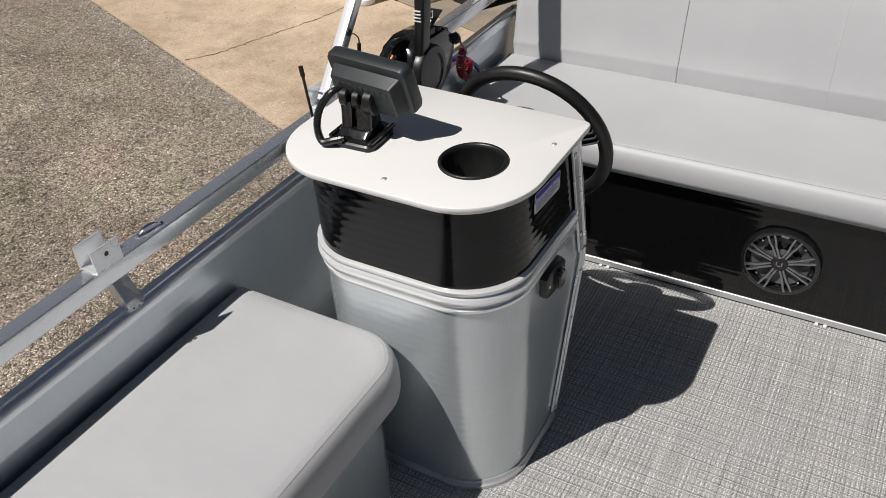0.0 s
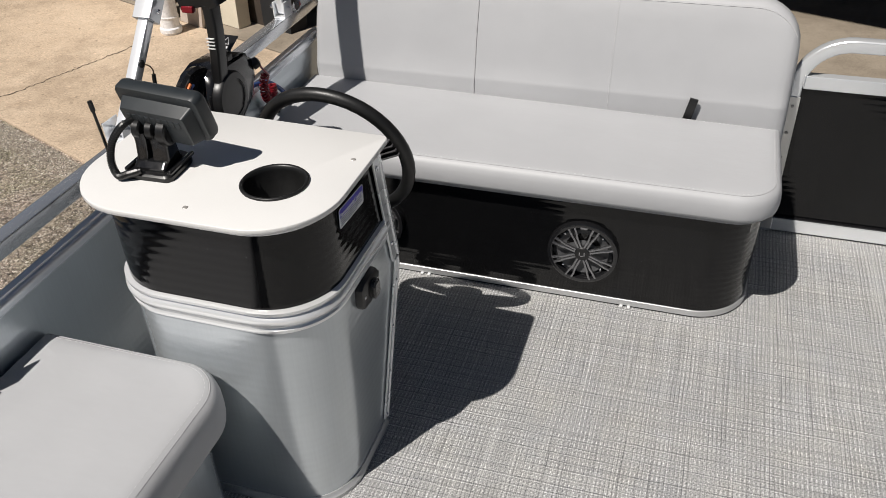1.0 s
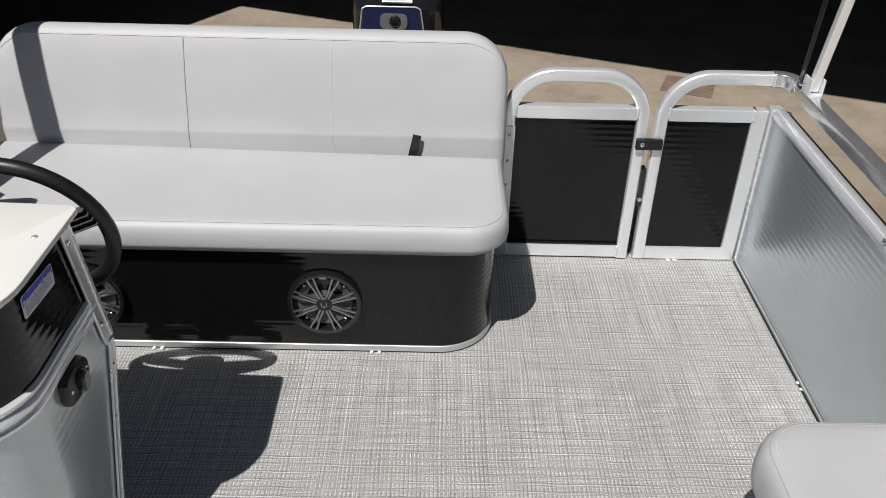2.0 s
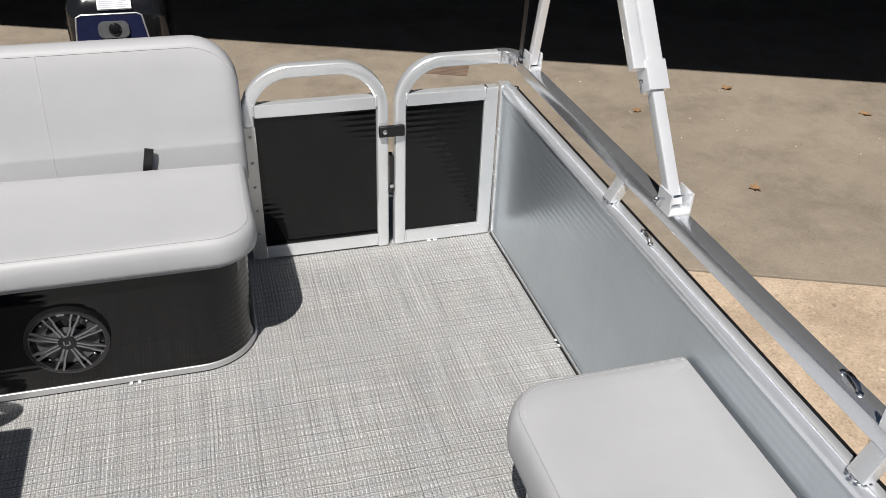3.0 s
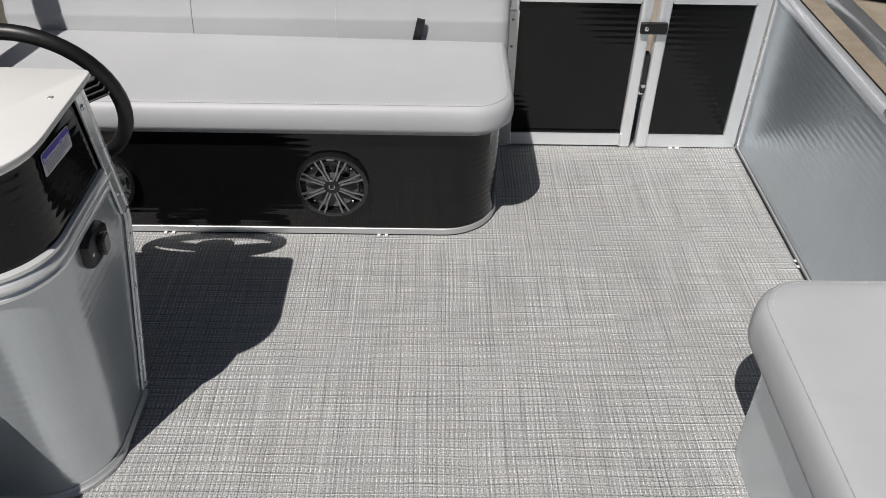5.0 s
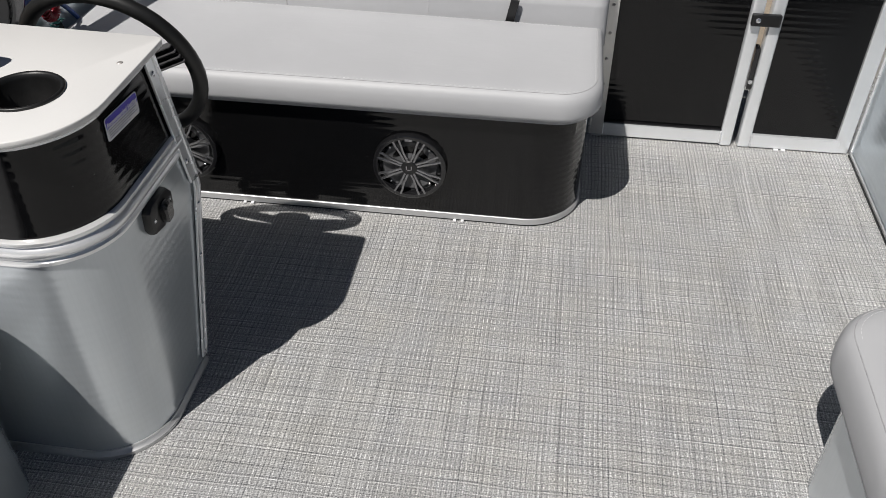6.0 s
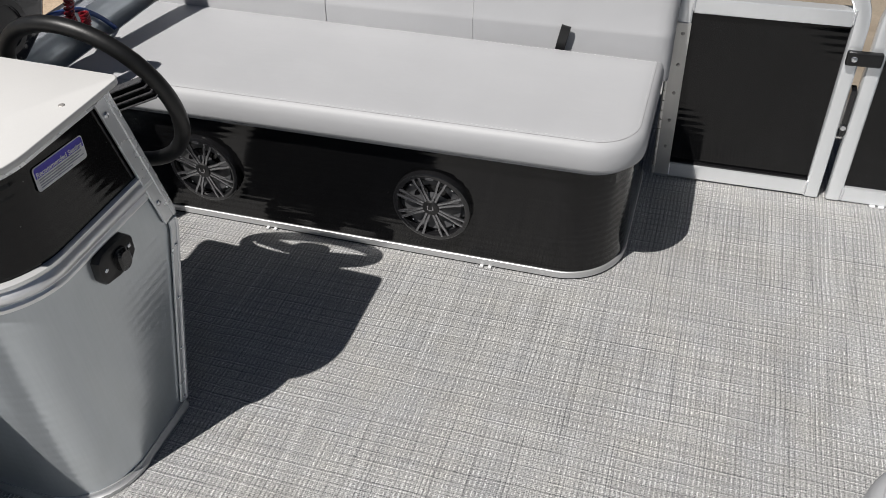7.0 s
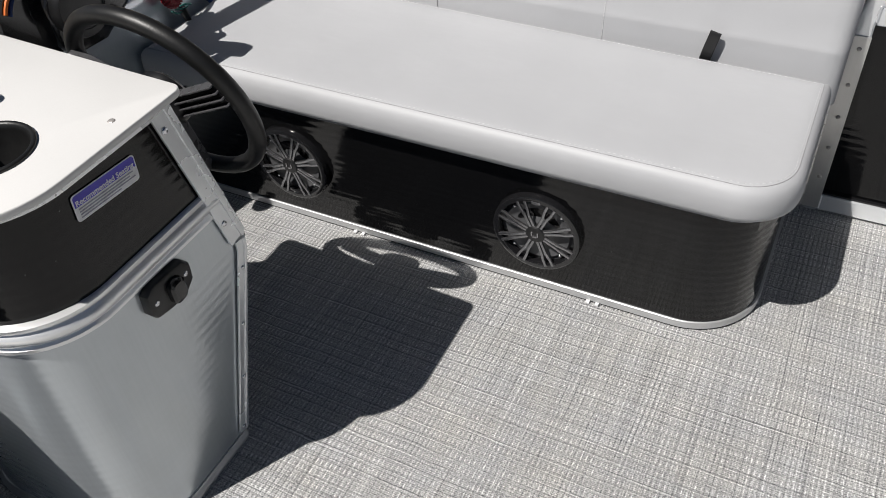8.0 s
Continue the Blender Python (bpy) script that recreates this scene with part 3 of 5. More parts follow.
def build_bench():
    bench = thing("bench", (0.2, 0.2, 0), "light grey vinyl aft bench on a black ribbed base", "bench")
    rings = []
    for z in rib_levels(0.004, 0.310):
        k, d = (z - 0.004) / 0.306, rib(z)
        rings.append([(x + (0.0036 * k if x > 0.7 else 0), y - (0.012 * k if y < 0.05 else 0), z) for x, y in rrect(BX0, -0.0125 - d, 0.8425 + d, 0.43, (0.004, 0.135, 0.01, 0.004), 14)])
    part("base", loft(rings), M_BLACKP, bench, "gloss black ribbed base panel")
    trim = rrect(BX0, -0.0165, 0.8475, 0.43, (0.004, 0.142, 0.01, 0.004), 14)
    t = loft([[(x, y, z) for x, y in trim] for z in (0.0055, 0.0215)] + [[(x + (0.2 - x) * 0.002, y + (0.2 - y) * 0.006, 0.0225) for x, y in trim]])
    tr = part("floor_trim", t, M_TRIM, bench, "aluminium floor trim")
    # A black strip paints in the shade of the gap under the trim.
    gap = rrect(BX0, -0.0142, 0.8450, 0.43, (0.004, 0.139, 0.01, 0.004), 14)
    part("gap_shade", loft([[(x, y, z) for x, y in gap] for z in (0.0006, 0.006)]), M_BLACK, tr, "black strip put in as the shaded gap under the trim")
    for x in (-0.008, 0.012, 0.537, 0.556):
        part("tab", box(x, x + 0.008, -0.023, -0.0145, 0.0005, 0.0055, 0.0012), M_MARKW, tr)
    args = (BX0, -0.058, BX1, 0.322, BZ0, BZ1, (0.01, 0.10, 0.010, 0.01))
    def skew(bm):
        """The seat is deeper towards the helm side."""
        for v in bm.verts:
            v.co.y += 0.044 * (BX1 - v.co.x) / (BX1 - BX0) * min(max((v.co.y - 0.05) / 0.25, 0), 1)
        return bm
    cu = part("seat_cushion", skew(cushion(*args)), M_VINYL, bench, "", 50)
    part("piping", skew(piping(*args, 0.017, 0.945, 0.0008)), M_SEAM, cu)
    part("edge_stitching", skew(edge_stitches(*args, 0.0215, 0.968)), M_STITCH, cu)
    part("seat_board", loft([outline_at(BX0, -0.040, BX1 - 0.016, 0.40, (0.01, 0.09, 0.02, 0.01), 0, z) for z in (0.3105, 0.3238)]), M_SEAM, cu, "grey seat board under the cushion")
    # backrest: profile swept along x, round top corners
    H, tilt, r = 0.325, radians(16.5), 0.115
    xs0, xs1 = -0.447, 0.876
    st = [0, 0.004, 0.012, 0.024, 0.04, 0.06, 0.08, 0.1, 0.115]
    stations = [xs0 + s for s in st] + [xs0 + (xs1 - xs0) * k / 14 for k in range(2, 13)] + [xs1 - s for s in st[::-1]]
    rings, edge = [], []
    low = (-0.045, 0.0, 0.03, 0.047, 0.0525, 0.0565, 0.0625)
    for x in stations:
        e = min(x - xs0, xs1 - x)
        top = H - r + math.sqrt(max(r * r - max(r - e, 0) ** 2, 0)) if e < r else H
        top = max(top, 0.14)
        round_in = 0.030 * (1 - math.sqrt(max(1 - max(0, 1 - e / 0.03) ** 2, 0)))
        prof = []
        for k in range(13):                      # front, upwards
            zz = low[k] if k < 7 else 0.069 + (top - 0.097) * (k - 7) / 5
            under = 0.16 * max(0.054 - zz, 0) - 0.0010 * math.exp(-((zz - 0.0575) / 0.008) ** 2)
            prof.append((under - 0.004 * math.sin(math.pi * min(max((zz - 0.085) / 0.2, 0), 1)) + round_in, zz))
        for k in range(1, 8):                    # over the top
            a = math.pi * k / 8
            prof.append((0.045 - (0.045 - round_in) * math.cos(a), top - 0.028 + 0.028 * math.sin(a)))
        prof.append((0.09 - round_in, top - 0.028))
        prof.append((0.09 - round_in, -0.045))
        ring = []
        for d, zz in prof:
            y = 0.334 + d * math.cos(tilt) + zz * math.sin(tilt)
            z = 0.372 + zz * math.cos(tilt) - d * math.sin(tilt)
            ring.append((x, y, z))
        rings.append(ring)
        edge.append(ring[12])
    back = part("backrest", loft(rings), M_VINYL, bench, "", 50)

    over = [Vector(p) + Vector((0, -0.0006, 0.0004)) for p in edge[2:-2]]
    part("edge_seam", sweep(over, round_ring(0.0006, 6), (0, 1, 0)), M_STITCH, back, "sewn seam round the front edge")

    def line_on_back(x):
        i = min(range(len(stations)), key=lambda q: abs(stations[q] - x))
        return [(x, p[1] - 0.0004, p[2]) for p in rings[i][0:13]]
    part("seam", sweep(line_on_back(0.046), round_ring(0.0018, 6), (1, 0, 0)), M_SEAM, back, "dark sewn seam")
    part("stitching", stitches(line_on_back(0.420), 0.0065, 0.0048, 0.0007, (0, -1, 0)), M_STITCH, back)
    # pull strap tucked between seat and back
    s = sweep(smooth_path([(0.628, 0.338, 0.366), (0.633, 0.331, 0.392), (0.641, 0.333, 0.428), (0.643, 0.336, 0.437)], 4), rrect(-0.0108, -0.0035, 0.0108, 0.0035, (0.0015,) * 4, 2), (1, 0, 0))
    part("pull_strap", s, M_BLACK, bench, "black webbing pull strap")
    return bench


build_bench()


def build_speaker(cx, y, cz):
    """Round speaker grille facing -y: rim, cone, eight twin spokes, hub."""
    sp = thing("speaker", (cx, y, cz), "round black speaker with split-spoke grille in the bench base", "speaker", "bench speakers")
    m = Matrix.Translation((cx, y, cz)) @ Matrix.Rotation(radians(90), 4, 'X') @ Matrix.Diagonal((0.985, 0.985, 1, 1))
    rim = lathe([(0.091, -0.004), (0.091, 0.010), (0.0895, 0.015), (0.086, 0.017), (0.079, 0.016), (0.0775, 0.013), (0.0765, -0.002)], 48)
    rim.transform(m)
    part("rim", rim, M_GLOSSB, sp, "", 40)
    cone = lathe([(0.078, -0.001), (0.070, -0.001), (0.066, 0.004), (0.060, 0.002), (0.045, -0.0012), (0.032, -0.0005), (0.024, 0.005), (0.018, 0.007), (0.004, 0.008)], 40)
    cone.transform(m)
    part("cone", cone, M_CONE, sp, "dark grey cone", 40)
    part("badge", box(cx - 0.009, cx + 0.009, y - 0.0172, y - 0.0155, cz + 0.074, cz + 0.080, 0.0005), M_GREYW, sp, "small grey plain badge")
    for k in range(8):
        a = radians(22.5 + 45 * k)
        sb = bmesh.new()
        for off in (-1, 1):
            p0 = (0.016, off * 0.0034, 0.0135)
            p1 = (0.048, off * 0.0042, 0.0150)
            p2 = (0.064, off * 0.0070, 0.0152)
            p3 = (0.0805, off * 0.0078, 0.0148)
            absorb(sb, sweep([p0, p1, p2, p3], rrect(-0.0029, -0.0026, 0.0029, 0.0026, (0.0012,) * 4, 2), (0, 1, 0)))
        sb.transform(m @ Matrix.Rotation(a, 4, 'Z'))
        part("spoke", sb, M_GREYW, sp)
    hub = lathe([(0.020, 0.004), (0.020, 0.016), (0.017, 0.0185), (0.006, 0.0195)], 24)
    hub.transform(m)
    hb = part("hub", hub, M_BLACK, sp)
    mk = bmesh.new()
    for dx, dz, w, h in ((-0.006, 0.002, 0.003, 0.010), (0.006, 0.002, 0.003, 0.010), (0, -0.004, 0.008, 0.003)):
        box(cx + dx - w / 2, cx + dx + w / 2, y - 0.0208, y - 0.0190, cz + dz - h / 2, cz + dz + h / 2, bm=mk)
    part("mark", mk, M_GREYW, hb, "plain grey mark")
    for k in range(4):
        a = radians(45 + 90 * k)
        part("screw", dome((cx + 0.067 * math.cos(a), y - 0.006, cz + 0.067 * math.sin(a)), (0, -1, 0), 0.0035, 0.002), M_STEEL, sp)
    return sp


spk = build_speaker(0.4325, -0.020, 0.1610)
copy_thing(spk, pose(-0.1345, -0.020, 0.1635))


# ---- aft gate and fence ----
def weld_row(p, q, n, r=0.0032):
    """A bead of overlapping weld drops."""
    bm = bmesh.new()
    p, q = Vector(p), Vector(q)
    for k in range(n):
        dome(p.lerp(q, k / (n - 1)), (0.15, -1, 0.35), r * (0.9 + 0.25 * math.sin(k * 2.3)), r * 0.6, bm, 8)
    return bm



TW = 0.034


def gate_frame(x0):
    """Path of a round-cornered frame tube, up, over and down."""
    h, r = TW / 2, 0.12
    top = 0.585 - h
    path = [(x0 + h, YA + h, 0.004), (x0 + h, YA + h, top - r)]
    path += arc((x0 + h + r, YA + h, top - r), r, 180, 90, 10)[1:]
    return path, top, h, r


def build_gate():
    g1 = thing("gate", (1.07, YA, 0), "closed aft gate with aluminium arch frame and black ribbed panel", "gate")
    x0, x1 = 0.872, 1.268
    path, top, h, r = gate_frame(x0)
    path += arc((x1 - h - r, YA + h, top - r), r, 90, 0, 10)
    path += [(x1 - h, YA + h, 0.004)]
    part("arch_tube", sweep(path, square_ring(TW, TW, 0.0075), (0, 1, 0)), M_FRAME, g1)
    part("cross_bar", box(x0 + TW, x1 - TW, YA + 0.001, YA + TW - 0.001, 0.446, 0.482, 0.003), M_FRAME, g1)
    part("bottom_bar", box(x0 + TW, x1 - TW, YA + 0.001, YA + TW - 0.001, 0.006, 0.046, 0.003), M_FRAME, g1)
    part("panel", ribbed_panel((x0 + TW - 0.002, YA + 0.012), (x1 - TW + 0.002, YA + 0.012), (0, -1), 0.042, 0.450, 0.006), M_BLACKP, g1)
    part("panel_seal", box(x0 + TW, x1 - TW, YA + 0.004, YA + 0.013, 0.0465, 0.051, 0.001), M_GLOSSB, g1)
    for xw in (x0 + TW, x1 - TW):
        part("weld", weld_row((xw, YA + 0.0005, 0.455), (xw, YA + 0.0005, 0.484), 13), M_ALUZ, g1, "", 50)
        part("weld", weld_row((xw, YA + 0.0005, 0.010), (xw, YA + 0.0005, 0.043), 13), M_ALUZ, g1, "", 50)
    hg = part("hinge", box(0.869, 0.9065, YA - 0.003, YA - 0.0003, 0.012, 0.424, 0.0008), M_HINGE, g1, "riveted piano hinge")
    for k in range(15):
        part("knuckle", cyl((0.868, YA - 0.003, 0.014 + k * 0.0265), (0.868, YA - 0.003, 0.038 + k * 0.0265), 0.0045, 10), M_HINGE, hg)
    for z in (0.096, 0.171, 0.246, 0.320, 0.398):
        part("rivet", dome((0.891, YA - 0.003, z), (0, -1, 0), 0.0045, 0.003), M_SCREW, hg)
    return g1


build_gate()


def build_fence():
    f = thing("aft_fence", (1.43, YA, 0), "fixed aft fence with aluminium arch and black ribbed panel", "fence")
    x0, x1 = 1.285, WR - 0.006
    path, top, h, _ = gate_frame(x0)
    path += [(WR - 0.015, YA + h, top)]
    part("arch_tube", sweep(path, square_ring(TW, TW, 0.0075), (0, 1, 0)), M_FRAME, f)
    part("cross_bar", box(x0 + TW, x1 - 0.03, YA + 0.001, YA + TW - 0.001, 0.446, 0.482, 0.003), M_FRAME, f)
    part("bottom_bar", box(x0 + TW, x1 - 0.03, YA + 0.001, YA + TW - 0.001, 0.003, 0.042, 0.003), M_FRAME, f)
    part("end_post", box(x1 - 0.042, x1 - 0.002, YA + 0.002, YA + TW - 0.002, 0.003, 0.482, 0.003), M_FRAME, f)
    part("panel", ribbed_panel((x0 + TW - 0.002, YA + 0.012), (x1 - 0.040, YA + 0.012), (0, -1), 0.038, 0.450, 0.006), M_BLACKP, f)
    for xw, za, zb in ((x0 + TW, 0.455, 0.484), (x1 - 0.042, 0.455, 0.484), (x0 + TW, 0.008, 0.040), (WR - 0.013, top - 0.015, top + 0.016)):
        part("weld", weld_row((xw, YA + 0.0005, za), (xw, YA + 0.0005, zb), 13), M_ALUZ, f, "", 50)
    for x in (1.385, 1.405):
        part("tab", box(x, x + 0.012, YA - 0.006, YA + 0.001, 0.0005, 0.005, 0.001), M_LABELW, f)
    return f


build_fence()


def build_latch():
    l = thing("gate_latch", (1.252, YA, 0.383), "black swivel latch bar with a screw on the gate post", "latch")
    part("bar", box(1.238, 1.311, YA - 0.016, YA - 0.0005, 0.366, 0.398, 0.004), M_BLACK, l)
    part("screw", dome((1.254, YA - 0.016, 0.383), (0, -1, 0), 0.0075, 0.004), M_STEEL, l)
    ke = part("striker", box(1.271, 1.283, YA + 0.002, YA + 0.03, 0.18, 0.30, 0.002), M_GLOSSB, l)
    part("bolt", cyl((1.276, YA - 0.003, 0.205), (1.276, YA + 0.012, 0.205), 0.006), M_STEEL, ke)


build_latch()


# ---- top rails, posts and folding-top frame ----
RAILZ = 0.554


def build_rail(name, xi, out, label):
    xr = xi + out * 0.046
    rail = thing(name, (xr, -1.0, 0.5), label, "rail")
    ya, reach = (YA, 0.062) if out > 0 else (0.535, 0.26)
    path = [(xr, Y0, RAILZ), (xr, ya - 0.10, RAILZ)]
    path += smooth_path([(xr, ya - 0.095, RAILZ), (xr, ya - 0.045, RAILZ + 0.003), (xr - out * 0.012, ya - 0.008, RAILZ + 0.012), (xr - out * 0.034, ya + 0.013, RAILZ + 0.014), (xr - out * reach, ya + 0.017, RAILZ + 0.014)], 5)
    part("tube", sweep(path, square_ring(0.035, 0.035, 0.004), (0, 0, 1)), M_ALUY, rail)
    for yp in ((-0.235, -1.03) if out > 0 else (-0.235, -1.062)):
        b2 = sweep([(xi + out * 0.012, yp, 0.487), (xr - out * 0.002, yp + 0.003, 0.540)], square_ring(0.034, 0.022, 0.003), (0, 1, 0))
        ps = part("stand_off", b2, M_ALUZ, rail)
        wd = bmesh.new()
        for k in range(10):
            a = 2 * math.pi * k / 10
            dome((xi + out * 0.013 + 0.014 * math.cos(a), yp + 0.017 * math.sin(a), 0.4905), (0, 0, 1), 0.0035, 0.0025, wd, 6)
        part("weld", wd, M_STEEL, ps)
    return rail


build_rail("rail_port", WR, 1, "square aluminium top rail on welded stand-offs")
build_rail("rail_starboard", WL, -1, "square aluminium top rail on welded stand-offs")


def bracket(x, y, z, dx=0.024):
    """U bracket that stands on a rail, open along y."""
    b2 = box(x - dx, x + dx, y - 0.024, y + 0.024, z, z + 0.004, 0.001)
    box(x - dx, x - dx + 0.004, y - 0.024, y + 0.024, z + 0.0041, z + 0.045, 0.001, bm=b2)
    box(x + dx - 0.004, x + dx, y - 0.024, y + 0.024, z + 0.0041, z + 0.045, 0.001, bm=b2)
    return b2


def pin(x, y, z, dx=0.04):
    b2 = cyl((x - dx, y, z), (x + dx * 0.85, y, z), 0.0032, 8)
    dome((x - dx, y, z), (-1, 0, 0), 0.0065, 0.006, b2)
    return b2


def build_top_frame(x, y, out, label):
    fr = thing("folded_bimini", (x, y, RAILZ), label, "bimini")
    zt = RAILZ + 0.0175
    part("foot_bracket", bracket(x, y, zt), M_POLE, fr)
    part("pin", pin(x, y, zt + 0.028), M_STEEL, fr)
    foot = Vector((x, y, zt + 0.010))
    d = Vector((0, 0.66 if out < 0 else 0.615, 0.75 if out < 0 else 0.79)).normalized()
    j = foot + d * (0.245 if out > 0 else 0.276)
    part("lower_tube", sweep([foot, j + d * 0.03], square_ring(0.025, 0.025, 0.003), (1, 0, 0)), M_POLE, fr)
    part("joint_plate", sweep([j - d * 0.022, j + d * 0.036], square_ring(0.044, 0.040, 0.003), (1, 0, 0)), M_POLE, fr)
    part("joint_screw", dome(j + Vector((-0.026 * out, 0, 0)), (-out, 0, 0), 0.006, 0.004), M_STEEL, fr)
    part("upper_tube", sweep([j + d * 0.02, j + d * 1.25], square_ring(0.036, 0.036, 0.004), (1, 0, 0)), M_POLE, fr)
    part("second_tube", sweep([j + Vector((-0.034, 0.01, 0.02)), j + Vector((-0.034, 0.01, 0.02)) + d * 1.2], square_ring(0.025, 0.025, 0.003), (1, 0, 0)), M_POLE, fr)
    return fr


build_top_frame(WR + 0.040, -0.428, 1, "folded sun-top leg of square aluminium tube on the rail")
build_top_frame(WL - 0.046, -0.440, -1, "folded sun-top leg of square aluminium tube on the rail")


def build_strut(x, y, out):
    st = thing("bimini_prop", (x, y, RAILZ), "upright sun-top prop tube pinned in a rail bracket", "prop")
    zt = RAILZ + 0.0175
    part("foot_bracket", bracket(x, y, zt, 0.018), M_POLE, st)
    part("pin", pin(x, y, zt + 0.026, 0.032), M_STEEL, st)
    part("tube", sweep([(x, y, zt + 0.012), (x + 0.02 * out, y - 0.10, zt + 0.62)], square_ring(0.022, 0.022, 0.003), (1, 0, 0)), M_POLE, st)


build_strut(WR + 0.046, 0.345, 1)
build_strut(WL - 0.046, 0.325, -1)


# ---- helm console ----
CZ = 0.685


def console_ring(z, d=0.0):
    """Outline of the console at a height: round front corners, raked aft edge."""
    k = z / 0.673
    x0, x1 = -0.306 - 0.012 * k - d, 0.0945 + 0.010 * k + d
    y0 = -0.822 + 0.014 * k - d
    aft = -0.508 + (0.673 - z) * 0.258 if z >= 0.375 else -0.4320 - (0.375 - z) * 0.35
    return [(x, y, z) for x, y in rrect(x0, y0, x1, aft + d * 0.2, (0.12, 0.125, 0.006, 0.006), 14)]


def dense(pts, n):
    """Splits the long sides of an outline into n pieces."""
    out = []
    for k, p in enumerate(pts):
        q = pts[(k + 1) % len(pts)]
        m = n if math.hypot(q[0] - p[0], q[1] - p[1]) > 0.03 else 1
        out += [(p[0] + (q[0] - p[0]) * i / m, p[1] + (q[1] - p[1]) * i / m) for i in range(m)]
    return out


def build_console():
    co = thing("helm_console", (-0.1, -0.66, 0), "aluminium helm console with black upper band and white top", "console")
    part("lower_skin", loft([console_ring(z, rib(z, 0.00017)) for z in rib_levels(0.004, 0.461, (0.3749, 0.3751))]), M_ALUP, co, "silver ribbed aluminium skin")
    part("upper_skin", loft([console_ring(z, rib(z, 0.00024)) for z in rib_levels(0.499, 0.6725)], (False, False)), M_BLACKP, co, "gloss black ribbed skin")
    prof = [(0.4550, 0.001), (0.4560, 0.004), (0.4630, 0.005), (0.4660, 0.002), (0.4690, 0.002), (0.4720, 0.006), (0.4790, 0.008), (0.4850, 0.008), (0.4890, 0.005), (0.4920, 0.003), (0.4950, 0.006), (0.5020, 0.0065), (0.5050, 0.001)]
    part("belt_trim", loft([console_ring(z, d) for z, d in prof]), M_BELT, co, "grooved aluminium belt trim", 60)
    prof = [(0.001, 0.0075), (0.009, 0.0075), (0.0115, 0.0035), (0.017, 0.0020)]
    part("base_trim", loft([console_ring(z, d) for z, d in prof]), M_TRIM, co, "aluminium base trim", 60)
    hole, hr = (-0.003, -0.691), 0.0540

    def top_ring(d, z):
        out = []
        for x, y in dense(rrect(-0.352 + d, -0.834 + d, 0.125 - d, -0.470 - d, [max(q - d, 0.002) for q in (0.135, 0.135, 0.014, 0.02)], 12), 12):
            k = min(max((y + 0.62) / 0.12, 0), 1)
            out.append((x, y - 0.018 * k * (x + 0.352) / 0.476, z))
        return out

    def hole_ring(z):
        out = []
        for x, y, _ in top_ring(0, 0):
            a = math.atan2(y - hole[1], x - hole[0])
            out.append((hole[0] + hr * math.cos(a), hole[1] + hr * math.sin(a), z))
        return out
    tp = part("top_plate", loft([hole_ring(0.6735), top_ring(0.002, 0.6735), top_ring(0, 0.6755), top_ring(0, CZ - 0.0018), top_ring(0.0005, CZ - 0.0005), top_ring(0.0018, CZ), hole_ring(CZ)], (False, False), True, True), M_WHITE, co, "white polymer top plate", 50)
    for x, y in ((0.095, -0.585), (-0.109, -0.797), (-0.30, -0.53)):
        part("screw", dome((x, y, CZ - 0.0005), (0, 0, 1), 0.0052, 0.0022), M_SCREW, tp)
    # corner strips on the raked aft edge
    x1 = 0.109
    part("top_trim", loft([console_ring(z, 0.0018) for z in (0.6560, 0.6732)], (False, False)), M_ALUZ, co, "aluminium angle under the top plate")
    raked = [(0.667, -0.512), (0.392, -0.4435)]
    st = sweep([(x1 + 0.0005, raked[0][1] - 0.013, raked[0][0]), (x1 - 0.004, raked[1][1] - 0.013, raked[1][0])], rrect(-0.0025, -0.018, 0.0025, 0.018, (0.001,) * 4, 2), (1, 0, 0))
    rs = part("raked_strip", st, M_ALUZ, co, "riveted aluminium corner strip")
    rb = sweep([(x1 + 0.003, raked[0][1] - 0.004, raked[0][0]), (x1 - 0.0015, raked[1][1] - 0.004, raked[1][0])], rrect(-0.0025, -0.004, 0.0025, 0.004, (0.001,) * 4, 2), (1, 0, 0))
    part("bead", rb, M_ALUZ, rs)
    for z, y, x in ((0.638, -0.528, x1 + 0.003), (0.437, -0.477, x1 - 0.001)):
        part("rivet", dome((x, y, z), (1, 0, 0), 0.0055, 0.003), M_STEEL, rs)
    low = [(0.385, -0.4465), (0.365, -0.4470), (0.025, -0.560)]
    ls = part("lower_strip", sweep([(x1 - 0.004 - (0.385 - z) * 0.018, y - 0.008, z) for z, y in low], rrect(-0.0022, -0.010, 0.0022, 0.010, (0.001,) * 4, 2), (1, 0, 0)), M_ALUZ, co, "riveted aluminium corner strip")
    part("bead", sweep([(x1 - 0.0015 - (0.385 - z) * 0.018, y - 0.002, z) for z, y in low], rrect(-0.002, -0.003, 0.002, 0.003, (0.001,) * 4, 2), (1, 0, 0)), M_ALUZ, ls)
    for z in (0.335, 0.235, 0.135, 0.035):
        y = -0.4470 - (0.365 - z) * 0.332 - 0.009
        part("rivet", dome((x1 - 0.002 - (0.385 - z) * 0.018, y, z), (1, 0, 0), 0.004, 0.0025), M_STEEL, ls)
    # oval pull latch on the side door
    lt = thing("door_latch", (0.102, -0.608, 0.423), "black pull latch with two screws on the console side", "latch")
    shape = [(-0.044, -0.010), (-0.036, -0.024), (-0.006, -0.030), (0.024, -0.030), (0.044, -0.014), (0.046, 0.012), (0.034, 0.026), (0.0, 0.031), (-0.030, 0.031), (-0.042, 0.022)]
